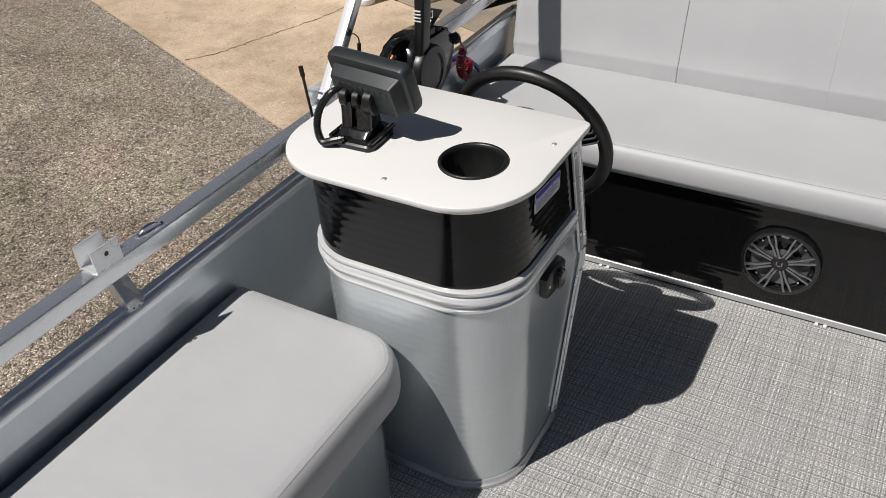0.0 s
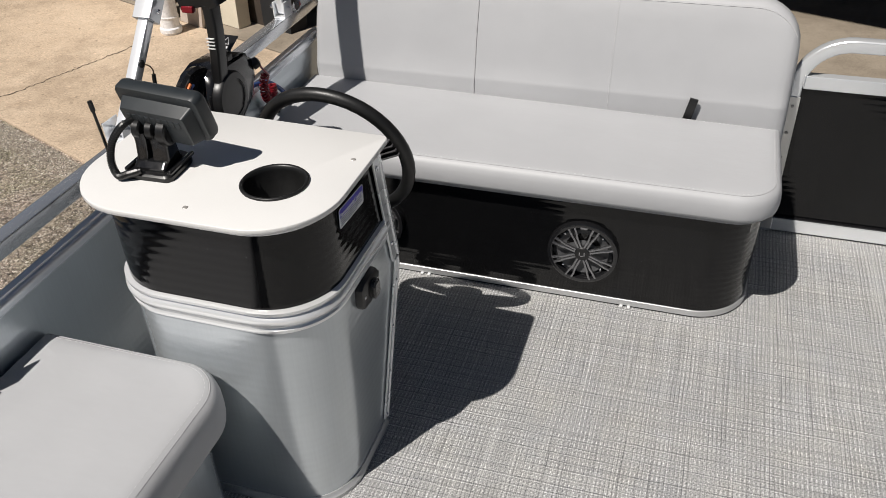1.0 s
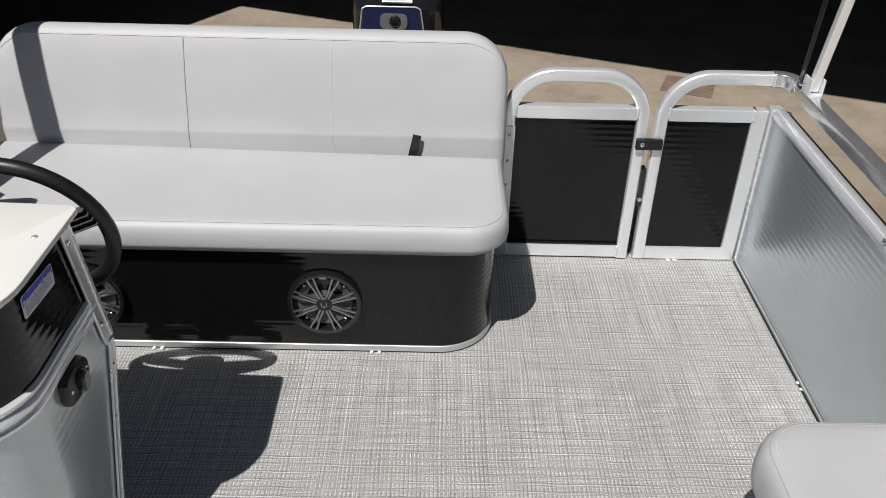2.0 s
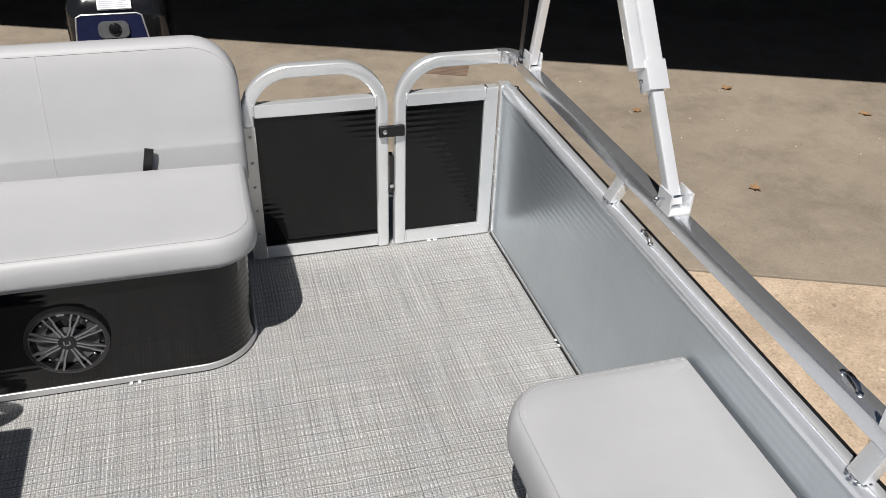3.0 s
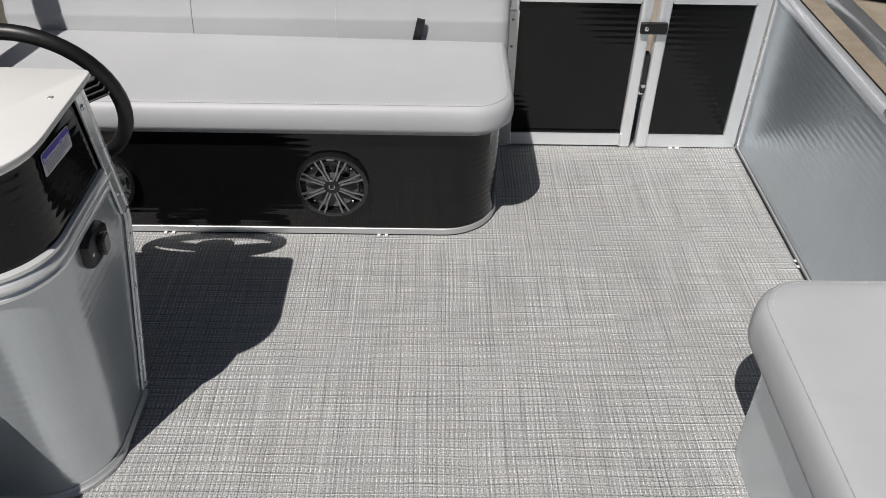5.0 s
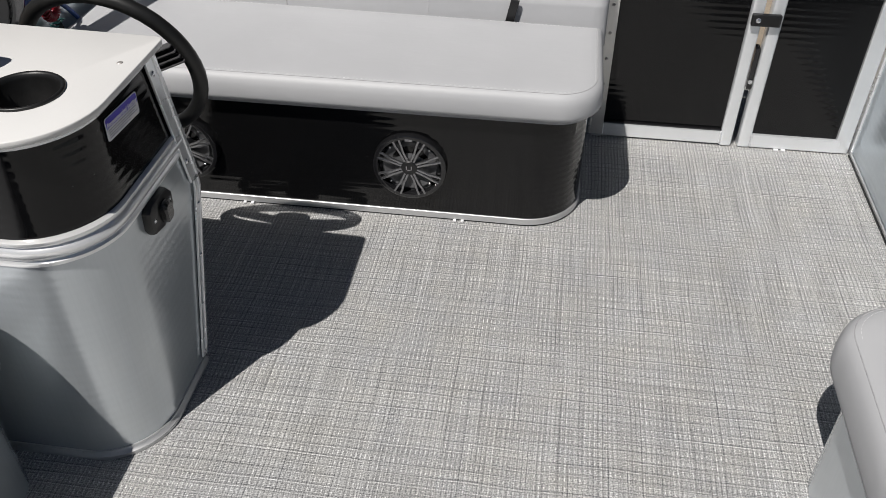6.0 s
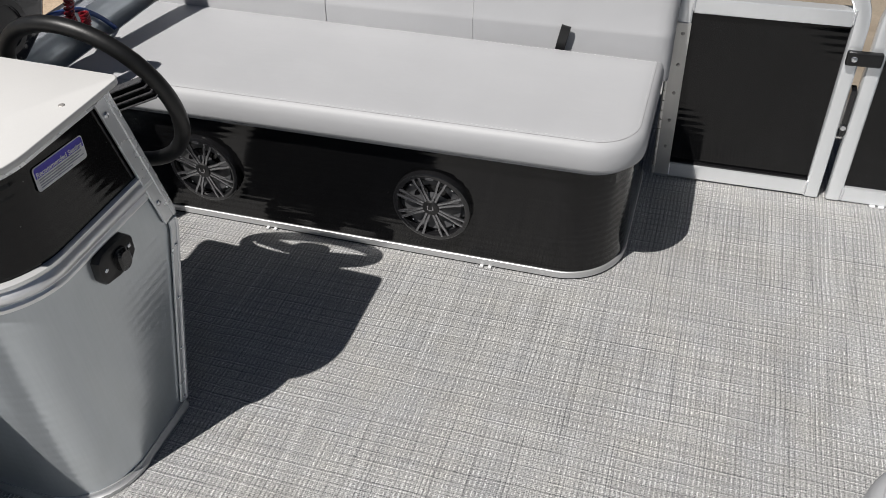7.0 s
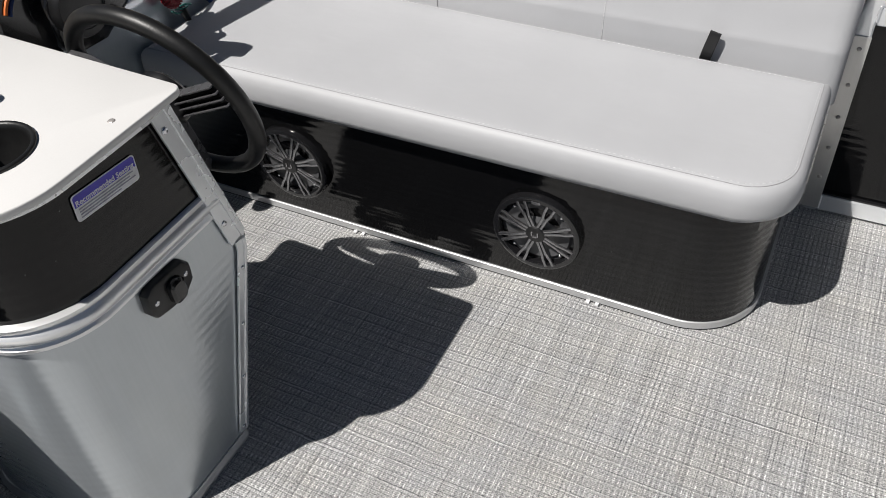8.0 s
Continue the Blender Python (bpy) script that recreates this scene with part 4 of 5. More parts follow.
    base = loft([[(0.1005 + o, -0.610 + u * k, 0.423 + v * k) for u, v in shape] for o, k in ((0, 1), (0.009, 1), (0.014, 0.94), (0.0155, 0.84))])
    part("plate", base, M_BLACK, lt, "", 40)
    pull = loft([[(0.115 + o, -0.604 + u * k, 0.421 + v * k) for u, v in rrect(-0.015, -0.021, 0.015, 0.021, (0.012,) * 4, 5)] for o, k in ((0, 1), (0.009, 0.95), (0.012, 0.7))])
    part("pull", pull, M_GLOSSB, lt)
    for u, v in ((-0.030, 0.002), (0.031, 0.004)):
        part("screw", dome((0.1155, -0.610 + u, 0.423 + v), (1, 0, 0), 0.0046, 0.002), M_STEEL, lt)


build_console()


def build_text(body, size, x, y, z, material, parent, tilt):
    cu = bpy.data.curves.new("lettering", 'FONT')
    cu.offset = 0.00018
    cu.body, cu.size, cu.extrude, cu.align_x, cu.align_y = body, size, 0.0002, 'LEFT', 'CENTER'
    tmp = bpy.data.objects.new("lettering_tmp", cu)
    scene.collection.objects.link(tmp)
    me = bpy.data.meshes.new_from_object(tmp.evaluated_get(bpy.context.evaluated_depsgraph_get()))
    bpy.data.objects.remove(tmp)
    bm = bmesh.new()
    bm.from_mesh(me)
    bm.transform(Matrix.Translation((x, y, z)) @ Matrix.Rotation(tilt, 4, 'X') @ Matrix.Rotation(radians(90), 4, 'Z') @ Matrix.Rotation(radians(90), 4, 'X'))
    return part("lettering", bm, material, parent, "", 0)


def build_label():
    """Seating label on the black side of the console; its small print is bars."""
    x, yc, zc, til = 0.1055, -0.635, 0.622, radians(-4.0)
    lb = thing("seating_label", (x, yc, zc), "white and blue printed seating label on black skin", "label")
    turn = Matrix.Translation((x, yc, zc)) @ Matrix.Rotation(til, 4, 'X') @ Matrix.Translation((-x, -yc, -zc))

    def plate(u0, u1, v0, v1, o, r):
        return loft([[(x + q, yc + u, zc + v) for u, v in rrect(u0, v0, u1, v1, r, 4)] for q in (o, o + 0.0006)])
    p = plate(-0.052, 0.052, -0.0185, 0.0185, 0, (0.005,) * 4)
    p.transform(turn)
    base = part("sheet", p, M_LABELW, lb)
    p = plate(-0.050, 0.050, 0.0015, 0.0170, 0.0005, (0.0008, 0.0008, 0.004, 0.004))
    p.transform(turn)
    part("blue_field", p, M_LABELB, lb, "blue heading field")
    bars = bmesh.new()
    for k, (a, c) in enumerate(((-0.046, 0.044), (-0.046, 0.038), (-0.046, 0.046), (-0.046, 0.02))):
        z = -0.0022 - 0.0039 * k
        absorb(bars, plate(a, c, z - 0.0007, z + 0.0007, 0.0006, (0.0003,) * 4))
    bars.transform(turn)
    part("small_print", bars, M_LABELG, base)
    build_text("Recommended Seating", 0.0104, x + 0.0013, yc - 0.048, zc + 0.0093, M_LABELW, lb, til)


build_label()


def build_cup_holder():
    c = (-0.003, -0.691, CZ)
    cup = thing("cup_holder", c, "black round cup holder sunk in the white top", "cup holder")
    b2 = lathe([(0.0585, 0.0004), (0.0588, 0.0030), (0.0570, 0.0046), (0.0540, 0.0046), (0.0515, 0.0020), (0.0500, -0.004), (0.0450, -0.085), (0.0440, -0.0855), (0.003, -0.086)], 40)
    for f in [f for f in b2.faces if len(f.verts) > 8 and f.calc_center_median().z > -0.01]:
        b2.faces.remove(f)
    b2.transform(Matrix.Translation(c))
    part("ring", b2, M_RUBBER, cup, "", 60)


build_cup_holder()


def build_wheel():
    c = Vector((-0.044, -0.374, 0.562))
    tilt = radians(14.8)
    m = Matrix.Translation(c) @ Matrix.Rotation(tilt, 4, 'X') @ Matrix.Rotation(radians(-90), 4, 'X')
    wh = thing("steering_wheel", c, "black foam-grip steering wheel with slotted spokes", "steering wheel")
    R = 0.158
    rim = sweep([(R * math.cos(2 * math.pi * i / 48), R * math.sin(2 * math.pi * i / 48), 0) for i in range(48)], round_ring(0.0140, 12), (0, 0, 1), True)
    rim.transform(m)
    part("rim", rim, M_RUBBER, wh, "", 60)
    hub = lathe([(0.034, -0.085), (0.034, -0.03), (0.046, -0.012), (0.046, 0.006), (0.040, 0.012), (0.01, 0.014)], 28)
    hub.transform(m)
    part("hub", hub, M_BLACK, wh, "", 40)
    for a, v0 in ((-26.5, -0.006), (206.5, -0.030), (90, -0.018)):
        turn = m @ Matrix.Rotation(radians(a), 4, 'Z')
        web = box(0.030, R - 0.006, v0, v0 + 0.036, -0.0145, -0.0095, 0.001)
        web.transform(turn)
        sp = part("spoke", web, M_BLACK, wh, "", 30)
        # Ridges are greyer than the black web, painting in its bright reflections.
        for k in range(4):
            v = v0 + 0.012 * k
            rb = box(0.030, R - 0.004, v - 0.0016, v + 0.0016, -0.021, -0.004, 0.0012)
            rb.transform(turn)
            part("ridge", rb, M_SPOKE, sp)


build_wheel()


def build_fish_finder():
    b0 = Vector((-0.221, -0.692, CZ))
    ff = thing("fish_finder", b0, "dark grey fish finder with ribbed back on a tilting bracket", "fish finder")
    turn = Matrix.Rotation(radians(2), 4, 'Z')
    pl = loft([[(u, v, z) for u, v in rrect(-0.046 + i, -0.048 + i, 0.046 - i, 0.048 - i, (0.012, 0.012, 0.03, 0.03), 6)] for z, i in ((0.0003, 0), (0.008, 0), (0.011, 0.003))])
    pl.transform(Matrix.Translation(b0) @ turn)
    part("base_plate", pl, M_BLACK, ff)
    seat_m = Matrix.Translation(b0) @ turn
    for u in (-0.041, 0.041):
        rl = box(u - 0.004, u + 0.004, -0.040, 0.040, 0.0095, 0.0165, 0.0025)
        rl.transform(seat_m)
        part("base_rail", rl, M_GLOSSB, ff)
    ft = loft([[(u, v * k, z) for u, v in rrect(-0.030, -0.034, 0.030, 0.028, (0.006,) * 4, 4)] for z, k in ((0.0105, 1.0), (0.016, 0.97), (0.021, 0.80), (0.024, 0.70))])
    ft.transform(seat_m)
    part("bracket_foot", ft, M_GLOSSB, ff, "", 35)
    for u0, u1, lean in ((-0.030, -0.008, 0.0), (-0.001, 0.030, 0.002)):
        am = loft([[(u, v * k + lean, z) for u, v in rrect(u0, -0.020, u1, 0.020, (0.005,) * 4, 4)] for z, k in ((0.020, 1.1), (0.032, 0.90), (0.052, 0.74), (0.070, 0.74))])
        am.transform(seat_m)
        part("bracket_arm", am, M_GLOSSB, ff, "", 35)
    for dx, kr, kw in ((-0.022, 0.017, 0.0075), (0.003, 0.017, 0.0075), (0.030, 0.024, 0.009)):
        kn = lathe([(kr - 0.003, -kw), (kr, -kw + 0.002), (kr, kw - 0.002), (kr - 0.003, kw)], 20)
        kn.transform(Matrix.Translation(b0) @ turn @ Matrix.Translation((dx, -0.002, 0.074)) @ Matrix.Rotation(radians(90), 4, 'Y'))
        part("knuckle", kn, M_BLACK, ff)
    for u, v in ((-0.036, -0.038), (0.036, -0.038)):
        part("screw", dome(Matrix.Translation(b0) @ turn @ Vector((u, v, 0.0108)), (0, 0, 1), 0.0045, 0.002), M_GLOSSB, ff)
    # housing, its back towards the bow
    hm = Matrix.Translation(b0 + Vector((0.021, 0.020, 0.100))) @ Matrix.Rotation(radians(-7), 4, 'Z') @ Matrix.Rotation(radians(16), 4, 'X')
    W, H = 0.086, 0.046

    def hr(y, i, k=1.0):
        return [(u, y, v) for u, v in rrect(-W + i, -H * k + i, W - i, H * k - i, (0.014, 0.014, 0.012, 0.012), 5)]
    hb = loft([hr(-0.009, 0.006), hr(-0.008, 0.002), hr(-0.003, 0.0), hr(0.012, 0.0), hr(0.018, 0.003), hr(0.020, 0.006)])
    hb.transform(hm)
    hs = part("housing", hb, M_DGREY, ff, "dark grey ribbed housing", 30)

    def step(y, i):
        return [(u, y, v) for u, v in rrect(-W + 0.012 + i, -H + 0.004 + i * 0.5, W - 0.012 - i, H - 0.017 - i, (0.008, 0.008, 0.005, 0.005), 4)]
    bp = loft([step(-0.0315, 0.010), step(-0.0305, 0.008), step(-0.014, 0.002), step(-0.0085, 0.0)])
    bp.transform(hm)
    part("back_plate", bp, M_DGREY, hs, "", 25)
    for k in range(9):
        u = 0.052 - k * 0.0128
        mk = box(u - 0.0046, u + 0.0046, -0.0328, -0.0305, -0.001, 0.0125, 0.0010, 1)
        mk.transform(hm)
        part("raised_mark", mk, M_DGREY, hs, "plain raised block mark")
    scr = box(-W + 0.012, W - 0.012, 0.0195, 0.0212, -H + 0.012, H - 0.012, 0.001)
    scr.transform(hm)
    part("screen", scr, M_GLOSSB, hs)
    q = [Matrix.Translation(b0) @ turn @ Vector(p) for p in ((-0.030, -0.004, 0.090), (-0.040, -0.022, 0.086), (-0.056, -0.036, 0.062), (-0.060, -0.047, 0.032), (-0.046, -0.057, 0.010), (-0.026, -0.052, 0.0135), (-0.008, -0.044, 0.0175))]
    path = smooth_path(q, 8)
    part("cable", sweep(path, round_ring(0.0055, 10)), M_BLACK, ff, "black corrugated cable", 60)
    rg = bmesh.new()
    for k in range(6, len(path) - 3, 1):
        t = (path[k + 1] - path[k]).normalized()
        absorb(rg, sweep([path[k] - t * 0.0012, path[k] + t * 0.0012], round_ring(0.0068, 10)))
    part("cable_ribs", rg, M_BLACK, ff)


build_fish_finder()


def build_antenna():
    a = thing("antenna", (-0.392, -0.63, 0.0), "thin black whip antenna standing beside the console", "antenna")
    p0, p1 = Vector((-0.390, -0.608, 0.491)), Vector((-0.408, -0.612, 0.752))
    part("rod", sweep([p0, p1], round_ring(0.0028, 8)), M_BLACK, a)
    part("tip", sweep([p1 - Vector((-0.002, 0, 0.02)), p1], round_ring(0.0045, 8)), M_BLACK, a)


build_antenna()


def build_throttle():
    c = Vector((-0.405, -0.214, 0.575))
    th = thing("throttle_control", c, "black side-mount throttle lever with a red trim switch", "throttle")
    px = Matrix.Rotation(radians(90), 4, 'Y')

    # Unseen outboard depth is added to widen the housing's shadow on the cushion.
    def plate(o0, pts):
        return loft([[(c.x + o, c.y + u * k, c.z + v * k) for u, v in pts] for o, k in ((o0 - 0.088, 0.92), (o0 - 0.045, 1.0), (o0 - 0.006, 1.0), (o0, 0.95), (o0 + 0.004, 0.86))])
    outline = [(-0.055, -0.055), (-0.03, -0.085), (0.05, -0.09), (0.125, -0.05), (0.152, 0.0), (0.152, 0.035), (0.105, 0.07), (0.02, 0.078), (-0.03, 0.065), (-0.058, 0.02)]
    part("housing", plate(0.014, outline), M_GLOSSB, th, "", 40)
    dk = lathe([(0.061, 0.0), (0.061, 0.016), (0.057, 0.022), (0.044, 0.0235), (0.043, 0.0215), (0.030, 0.0225), (0.006, 0.023)], 36)
    dk.transform(Matrix.Translation((c.x + 0.016, c.y + 0.006, c.z + 0.004)) @ px)
    part("pivot_disc", dk, M_BLACK, th, "", 40)
    cr = sweep([(c.x + 0.0395, c.y + 0.006 + 0.040 * math.cos(radians(a)), c.z + 0.004 + 0.040 * math.sin(radians(a))) for a in range(-50, 60, 10)], round_ring(0.0013, 5))
    part("groove", cr, M_GLOSSB, th)
    d2 = lathe([(0.086, -0.012), (0.088, 0.0), (0.083, 0.008), (0.06, 0.010)], 40)
    d2.transform(Matrix.Translation((c.x - 0.022, c.y - 0.050, c.z + 0.004)) @ px)
    part("back_disc", d2, M_GLOSSB, th, "", 40)
    for r0, a0, a1, mt, nm in ((0.073, 116, 162, M_ORANGE, "orange_wire"), (0.064, 110, 160, M_BLUE, "blue_wire")):
        w = sweep([(c.x - 0.011, c.y - 0.050 + r0 * math.cos(radians(a)), c.z + 0.004 + r0 * math.sin(radians(a))) for a in range(a0, a1, 8)], round_ring(0.0036, 6))
        part(nm, w, mt, th)
    for k in range(3):
        y, z = c.y + 0.054 + 0.030 * k, c.z + 0.078 - 0.012 * k
        bt = box(c.x - 0.03, c.x + 0.012, y - 0.013, y + 0.013, z - 0.018, z + 0.008, 0.004)
        part("ridge_block", bt, M_BLACK, th)
    z = c.z + 0.098
    tip = Matrix.Translation((c.x, c.y + 0.09, z)) @ Matrix.Rotation(radians(22), 4, 'X') @ Matrix.Translation((-c.x, -c.y - 0.09, -z))

    def tipped(bm):
        bm.transform(tip)
        return bm
    pl = part("warning_plate", tipped(box(c.x - 0.044, c.x + 0.006, c.y + 0.064, c.y + 0.116, z - 0.003, z, 0.0008)), M_BLACK, th, "black warning plate")
    part("plate_stem", box(c.x - 0.03, c.x - 0.012, c.y + 0.080, c.y + 0.100, c.z + 0.05, c.z + 0.0935), M_BLACK, pl)
    part("triangle", tipped(sweep([(c.x - 0.026, c.y + 0.086, z), (c.x - 0.006, c.y + 0.086, z), (c.x - 0.016, c.y + 0.108, z)], round_ring(0.0016, 4), (0, 0, 1), True)), M_LABELW, pl)
    part("text_bar", tipped(box(c.x - 0.038, c.x - 0.004, c.y + 0.072, c.y + 0.078, z - 0.0006, z + 0.0005)), M_LABELW, pl)
    lv = sweep(smooth_path([(c.x + 0.014, c.y - 0.014, c.z + 0.004), (c.x + 0.024, c.y - 0.012, c.z + 0.09), (c.x + 0.028, c.y - 0.006, c.z + 0.16), (c.x + 0.024, c.y + 0.000, c.z + 0.204), (c.x + 0.020, c.y + 0.002, c.z + 0.230)], 4), rrect(-0.018, -0.0125, 0.018, 0.0125, (0.006,) * 4, 4), (0, 1, 0))
    le = part("lever", lv, M_BLACK, th, "black lever arm", 50)
    gr = sweep(smooth_path([(c.x + 0.042, c.y + 0.003, c.z + 0.222), (c.x + 0.036, c.y + 0.003, c.z + 0.231), (c.x + 0.018, c.y + 0.002, c.z + 0.235), (c.x - 0.012, c.y - 0.001, c.z + 0.231), (c.x - 0.040, c.y - 0.004, c.z + 0.224)], 4), rrect(-0.020, -0.0150, 0.020, 0.0150, (0.007,) * 4, 4), (0, 1, 0))
    part("grip", gr, M_BLACK, le, "", 50)
    part("trim_switch", box(c.x - 0.034, c.x - 0.006, c.y - 0.026, c.y - 0.012, c.z + 0.208, c.z + 0.223, 0.003), M_RED, le, "red trim switch")
    for k in range(4):
        part("grip_mark", box(c.x + 0.015, c.x + 0.034, c.y - 0.0288, c.y - 0.0245, c.z + 0.132 + 0.0075 * k, c.z + 0.1340 + 0.0075 * k), M_MARKW, le)
    kn = lathe([(0.013, 0), (0.014, 0.006), (0.013, 0.018), (0.006, 0.021)], 16)
    kn.transform(aim((c.x + 0.010, c.y + 0.144, c.z + 0.022), (0.6, 0.6, 0.4)))
    part("stop_knob", kn, M_BLACK, th)
    axis = smooth_path([(c.x - 0.022, c.y + 0.252, c.z - 0.050), (c.x - 0.032, c.y + 0.250, c.z - 0.087), (c.x - 0.034, c.y + 0.258, c.z - 0.120), (c.x - 0.032, c.y + 0.275, c.z - 0.132), (c.x - 0.029, c.y + 0.289, c.z - 0.120), (c.x - 0.030, c.y + 0.291, c.z - 0.098)], 40)
    pts = [Vector((c.x + 0.018, c.y + 0.156, c.z + 0.026)), Vector((c.x + 0.000, c.y + 0.205, c.z - 0.012))]
    for k, p in enumerate(axis):
        t = (axis[min(k + 1, len(axis) - 1)] - axis[max(k - 1, 0)]).normalized()
        u = Vector((1, 0, 0)) - t * t.x
        u.normalize()
        a = k * 0.62
        pts.append(p + (u * math.cos(a) + t.cross(u) * math.sin(a)) * 0.0095)
    part("lanyard", sweep(pts, round_ring(0.0029, 6)), M_RED, th, "coiled red lanyard", 60)
    w = smooth_path([(c.x - 0.02, c.y + 0.10, c.z - 0.045), (c.x - 0.042, c.y + 0.205, c.z - 0.068), (c.x - 0.047, c.y + 0.255, c.z - 0.081), (c.x - 0.047, c.y + 0.301, c.z - 0.097), (c.x - 0.047, c.y + 0.349, c.z - 0.133), (c.x - 0.047, c.y + 0.381, c.z - 0.167), (c.x - 0.047, c.y + 0.406, c.z - 0.20)], 8)
    part("cable", sweep(w, round_ring(0.006, 8)), M_BLUE, th, "blue cable along the fence", 60)
    for k in range(3):
        w = smooth_path([(c.x - 0.04, c.y + 0.268 + 0.01 * k, c.z - 0.150), (c.x - 0.034, c.y + 0.282 + 0.012 * k, c.z - 0.160 + 0.005 * k), (c.x - 0.036, c.y + 0.300 + 0.012 * k, c.z - 0.158)], 4)
        part("wire", sweep(w, round_ring(0.0022, 5)), M_TEAL, th, "teal wire end", 80)
    part("plug", sweep([(c.x - 0.038, c.y + 0.297, c.z - 0.156), (c.x - 0.036, c.y + 0.306, c.z - 0.192)], square_ring(0.014, 0.018, 0.003)), M_BLACK, th)


build_throttle()


# ---- front side seats ----
def build_side_seat(x0, x1, y0, y1, inner_low, label):
    st = thing("side_seat", ((x0 + x1) / 2, (y0 + y1) / 2, 0), label, "seat", "front side seats")
    radii = (0.10, 0.02, 0.035, 0.10) if inner_low else (0.02, 0.10, 0.10, 0.012)
    args = (x0, y0, x1, y1, 0.288, 0.378, radii)
    side, inward = (x1, -1) if inner_low else (x0, 1)

    def squared(bm):
        """The edge against the fence is cut square, without a roll."""
        for v in bm.verts:
            d = abs(v.co.x - side)
            if d < 0.07:
                v.co.x = side + inward * (0.15 * d if d < 0.042 else 0.0063 + (d - 0.042) * 2.275)
        return bm
    cu = part("seat_cushion", squared(cushion(*args, 1.15)), M_VINYL, st, "", 50)
    part("piping", squared(piping(*args, 0.016, 0.92, 0.0009)), M_SEAM, cu)
    part("edge_stitching", squared(edge_stitches(*args, 0.0245, 0.968)), M_STITCH, cu)
    i = 0.045
    bx0, bx1 = (x0 + i, x1) if inner_low else (x0, x1 - i)
    rr = [max(r - 0.02, 0.004) for r in radii]
    part("base", loft([[(x, y, z) for x, y in rrect(bx0, y0 + 0.03, bx1, y1 - 0.03, rr, 8)] for z in (0.001, 0.1, 0.2, 0.292)]), M_ALUP, st, "silver aluminium seat base")


build_side_seat(1.222, WR - 0.001, -2.3, -0.606, True, "light grey vinyl side seat against the port fence")
build_side_seat(WL + 0.004, -0.056, -2.3, -0.824, False, "light grey vinyl side seat partly shaded by the fence")


# ---- fittings on the rails ----
def build_rail_bracket(x, y):
    rb = thing("rail_bracket", (x, y, RAILZ), "bent aluminium U bracket standing on the rail", "bracket")
    zt = RAILZ + 0.0175
    b2 = box(x - 0.022, x + 0.022, y - 0.028, y + 0.028, zt + 0.0002, zt + 0.004, 0.001)
    part("base", b2, M_ALUZ, rb)
    for s in (-1, 1):
        ck = sweep([(x + s * 0.020, y - 0.028, zt + 0.024), (x + s * 0.020, y + 0.028, zt + 0.024)], rrect(-0.002, -0.0205, 0.002, 0.0205, (0.001, 0.001, 0.001, 0.001), 2), (1, 0, 0))
        part("cheek", ck, M_ALUZ, rb)
        part("hole", dome((x + s * 0.0222, y, zt + 0.028), (s, 0, 0), 0.0045, 0.0005), M_BLACK, rb)
    return rb


build_rail_bracket(WL - 0.046, -1.07)
build_rail_bracket(WR + 0.046, -1.045)


def build_ring(x, y, z, name="tie_ring"):
    rg = thing(name, (x, y, z), "zinc wire clip screwed to the rail", "clip", "rail clips")
    path = smooth_path([(x - 0.004, y - 0.021, z + 0.002), (x - 0.002, y - 0.013, z + 0.008), (x, y, z + 0.010), (x + 0.002, y + 0.013, z + 0.008), (x + 0.004, y + 0.021, z + 0.002)], 5)
    part("wire", sweep(path, rrect(-0.004, -0.0014, 0.004, 0.0014, (0.0012,) * 4, 3), (1, 0, 0)), M_STEEL, rg)
    for s in (-1, 1):
        part("screw", dome((x + s * 0.004, y + s * 0.023, z), (0, 0, 1), 0.006, 0.004), M_STEEL, rg)
    return rg


ring = build_ring(WL - 0.046, -0.962, RAILZ + 0.0175)
copy_thing(ring, pose(WR + 0.046, -0.935, RAILZ + 0.0175))
copy_thing(ring, pose(WR + 0.016, -0.395, 0.491))


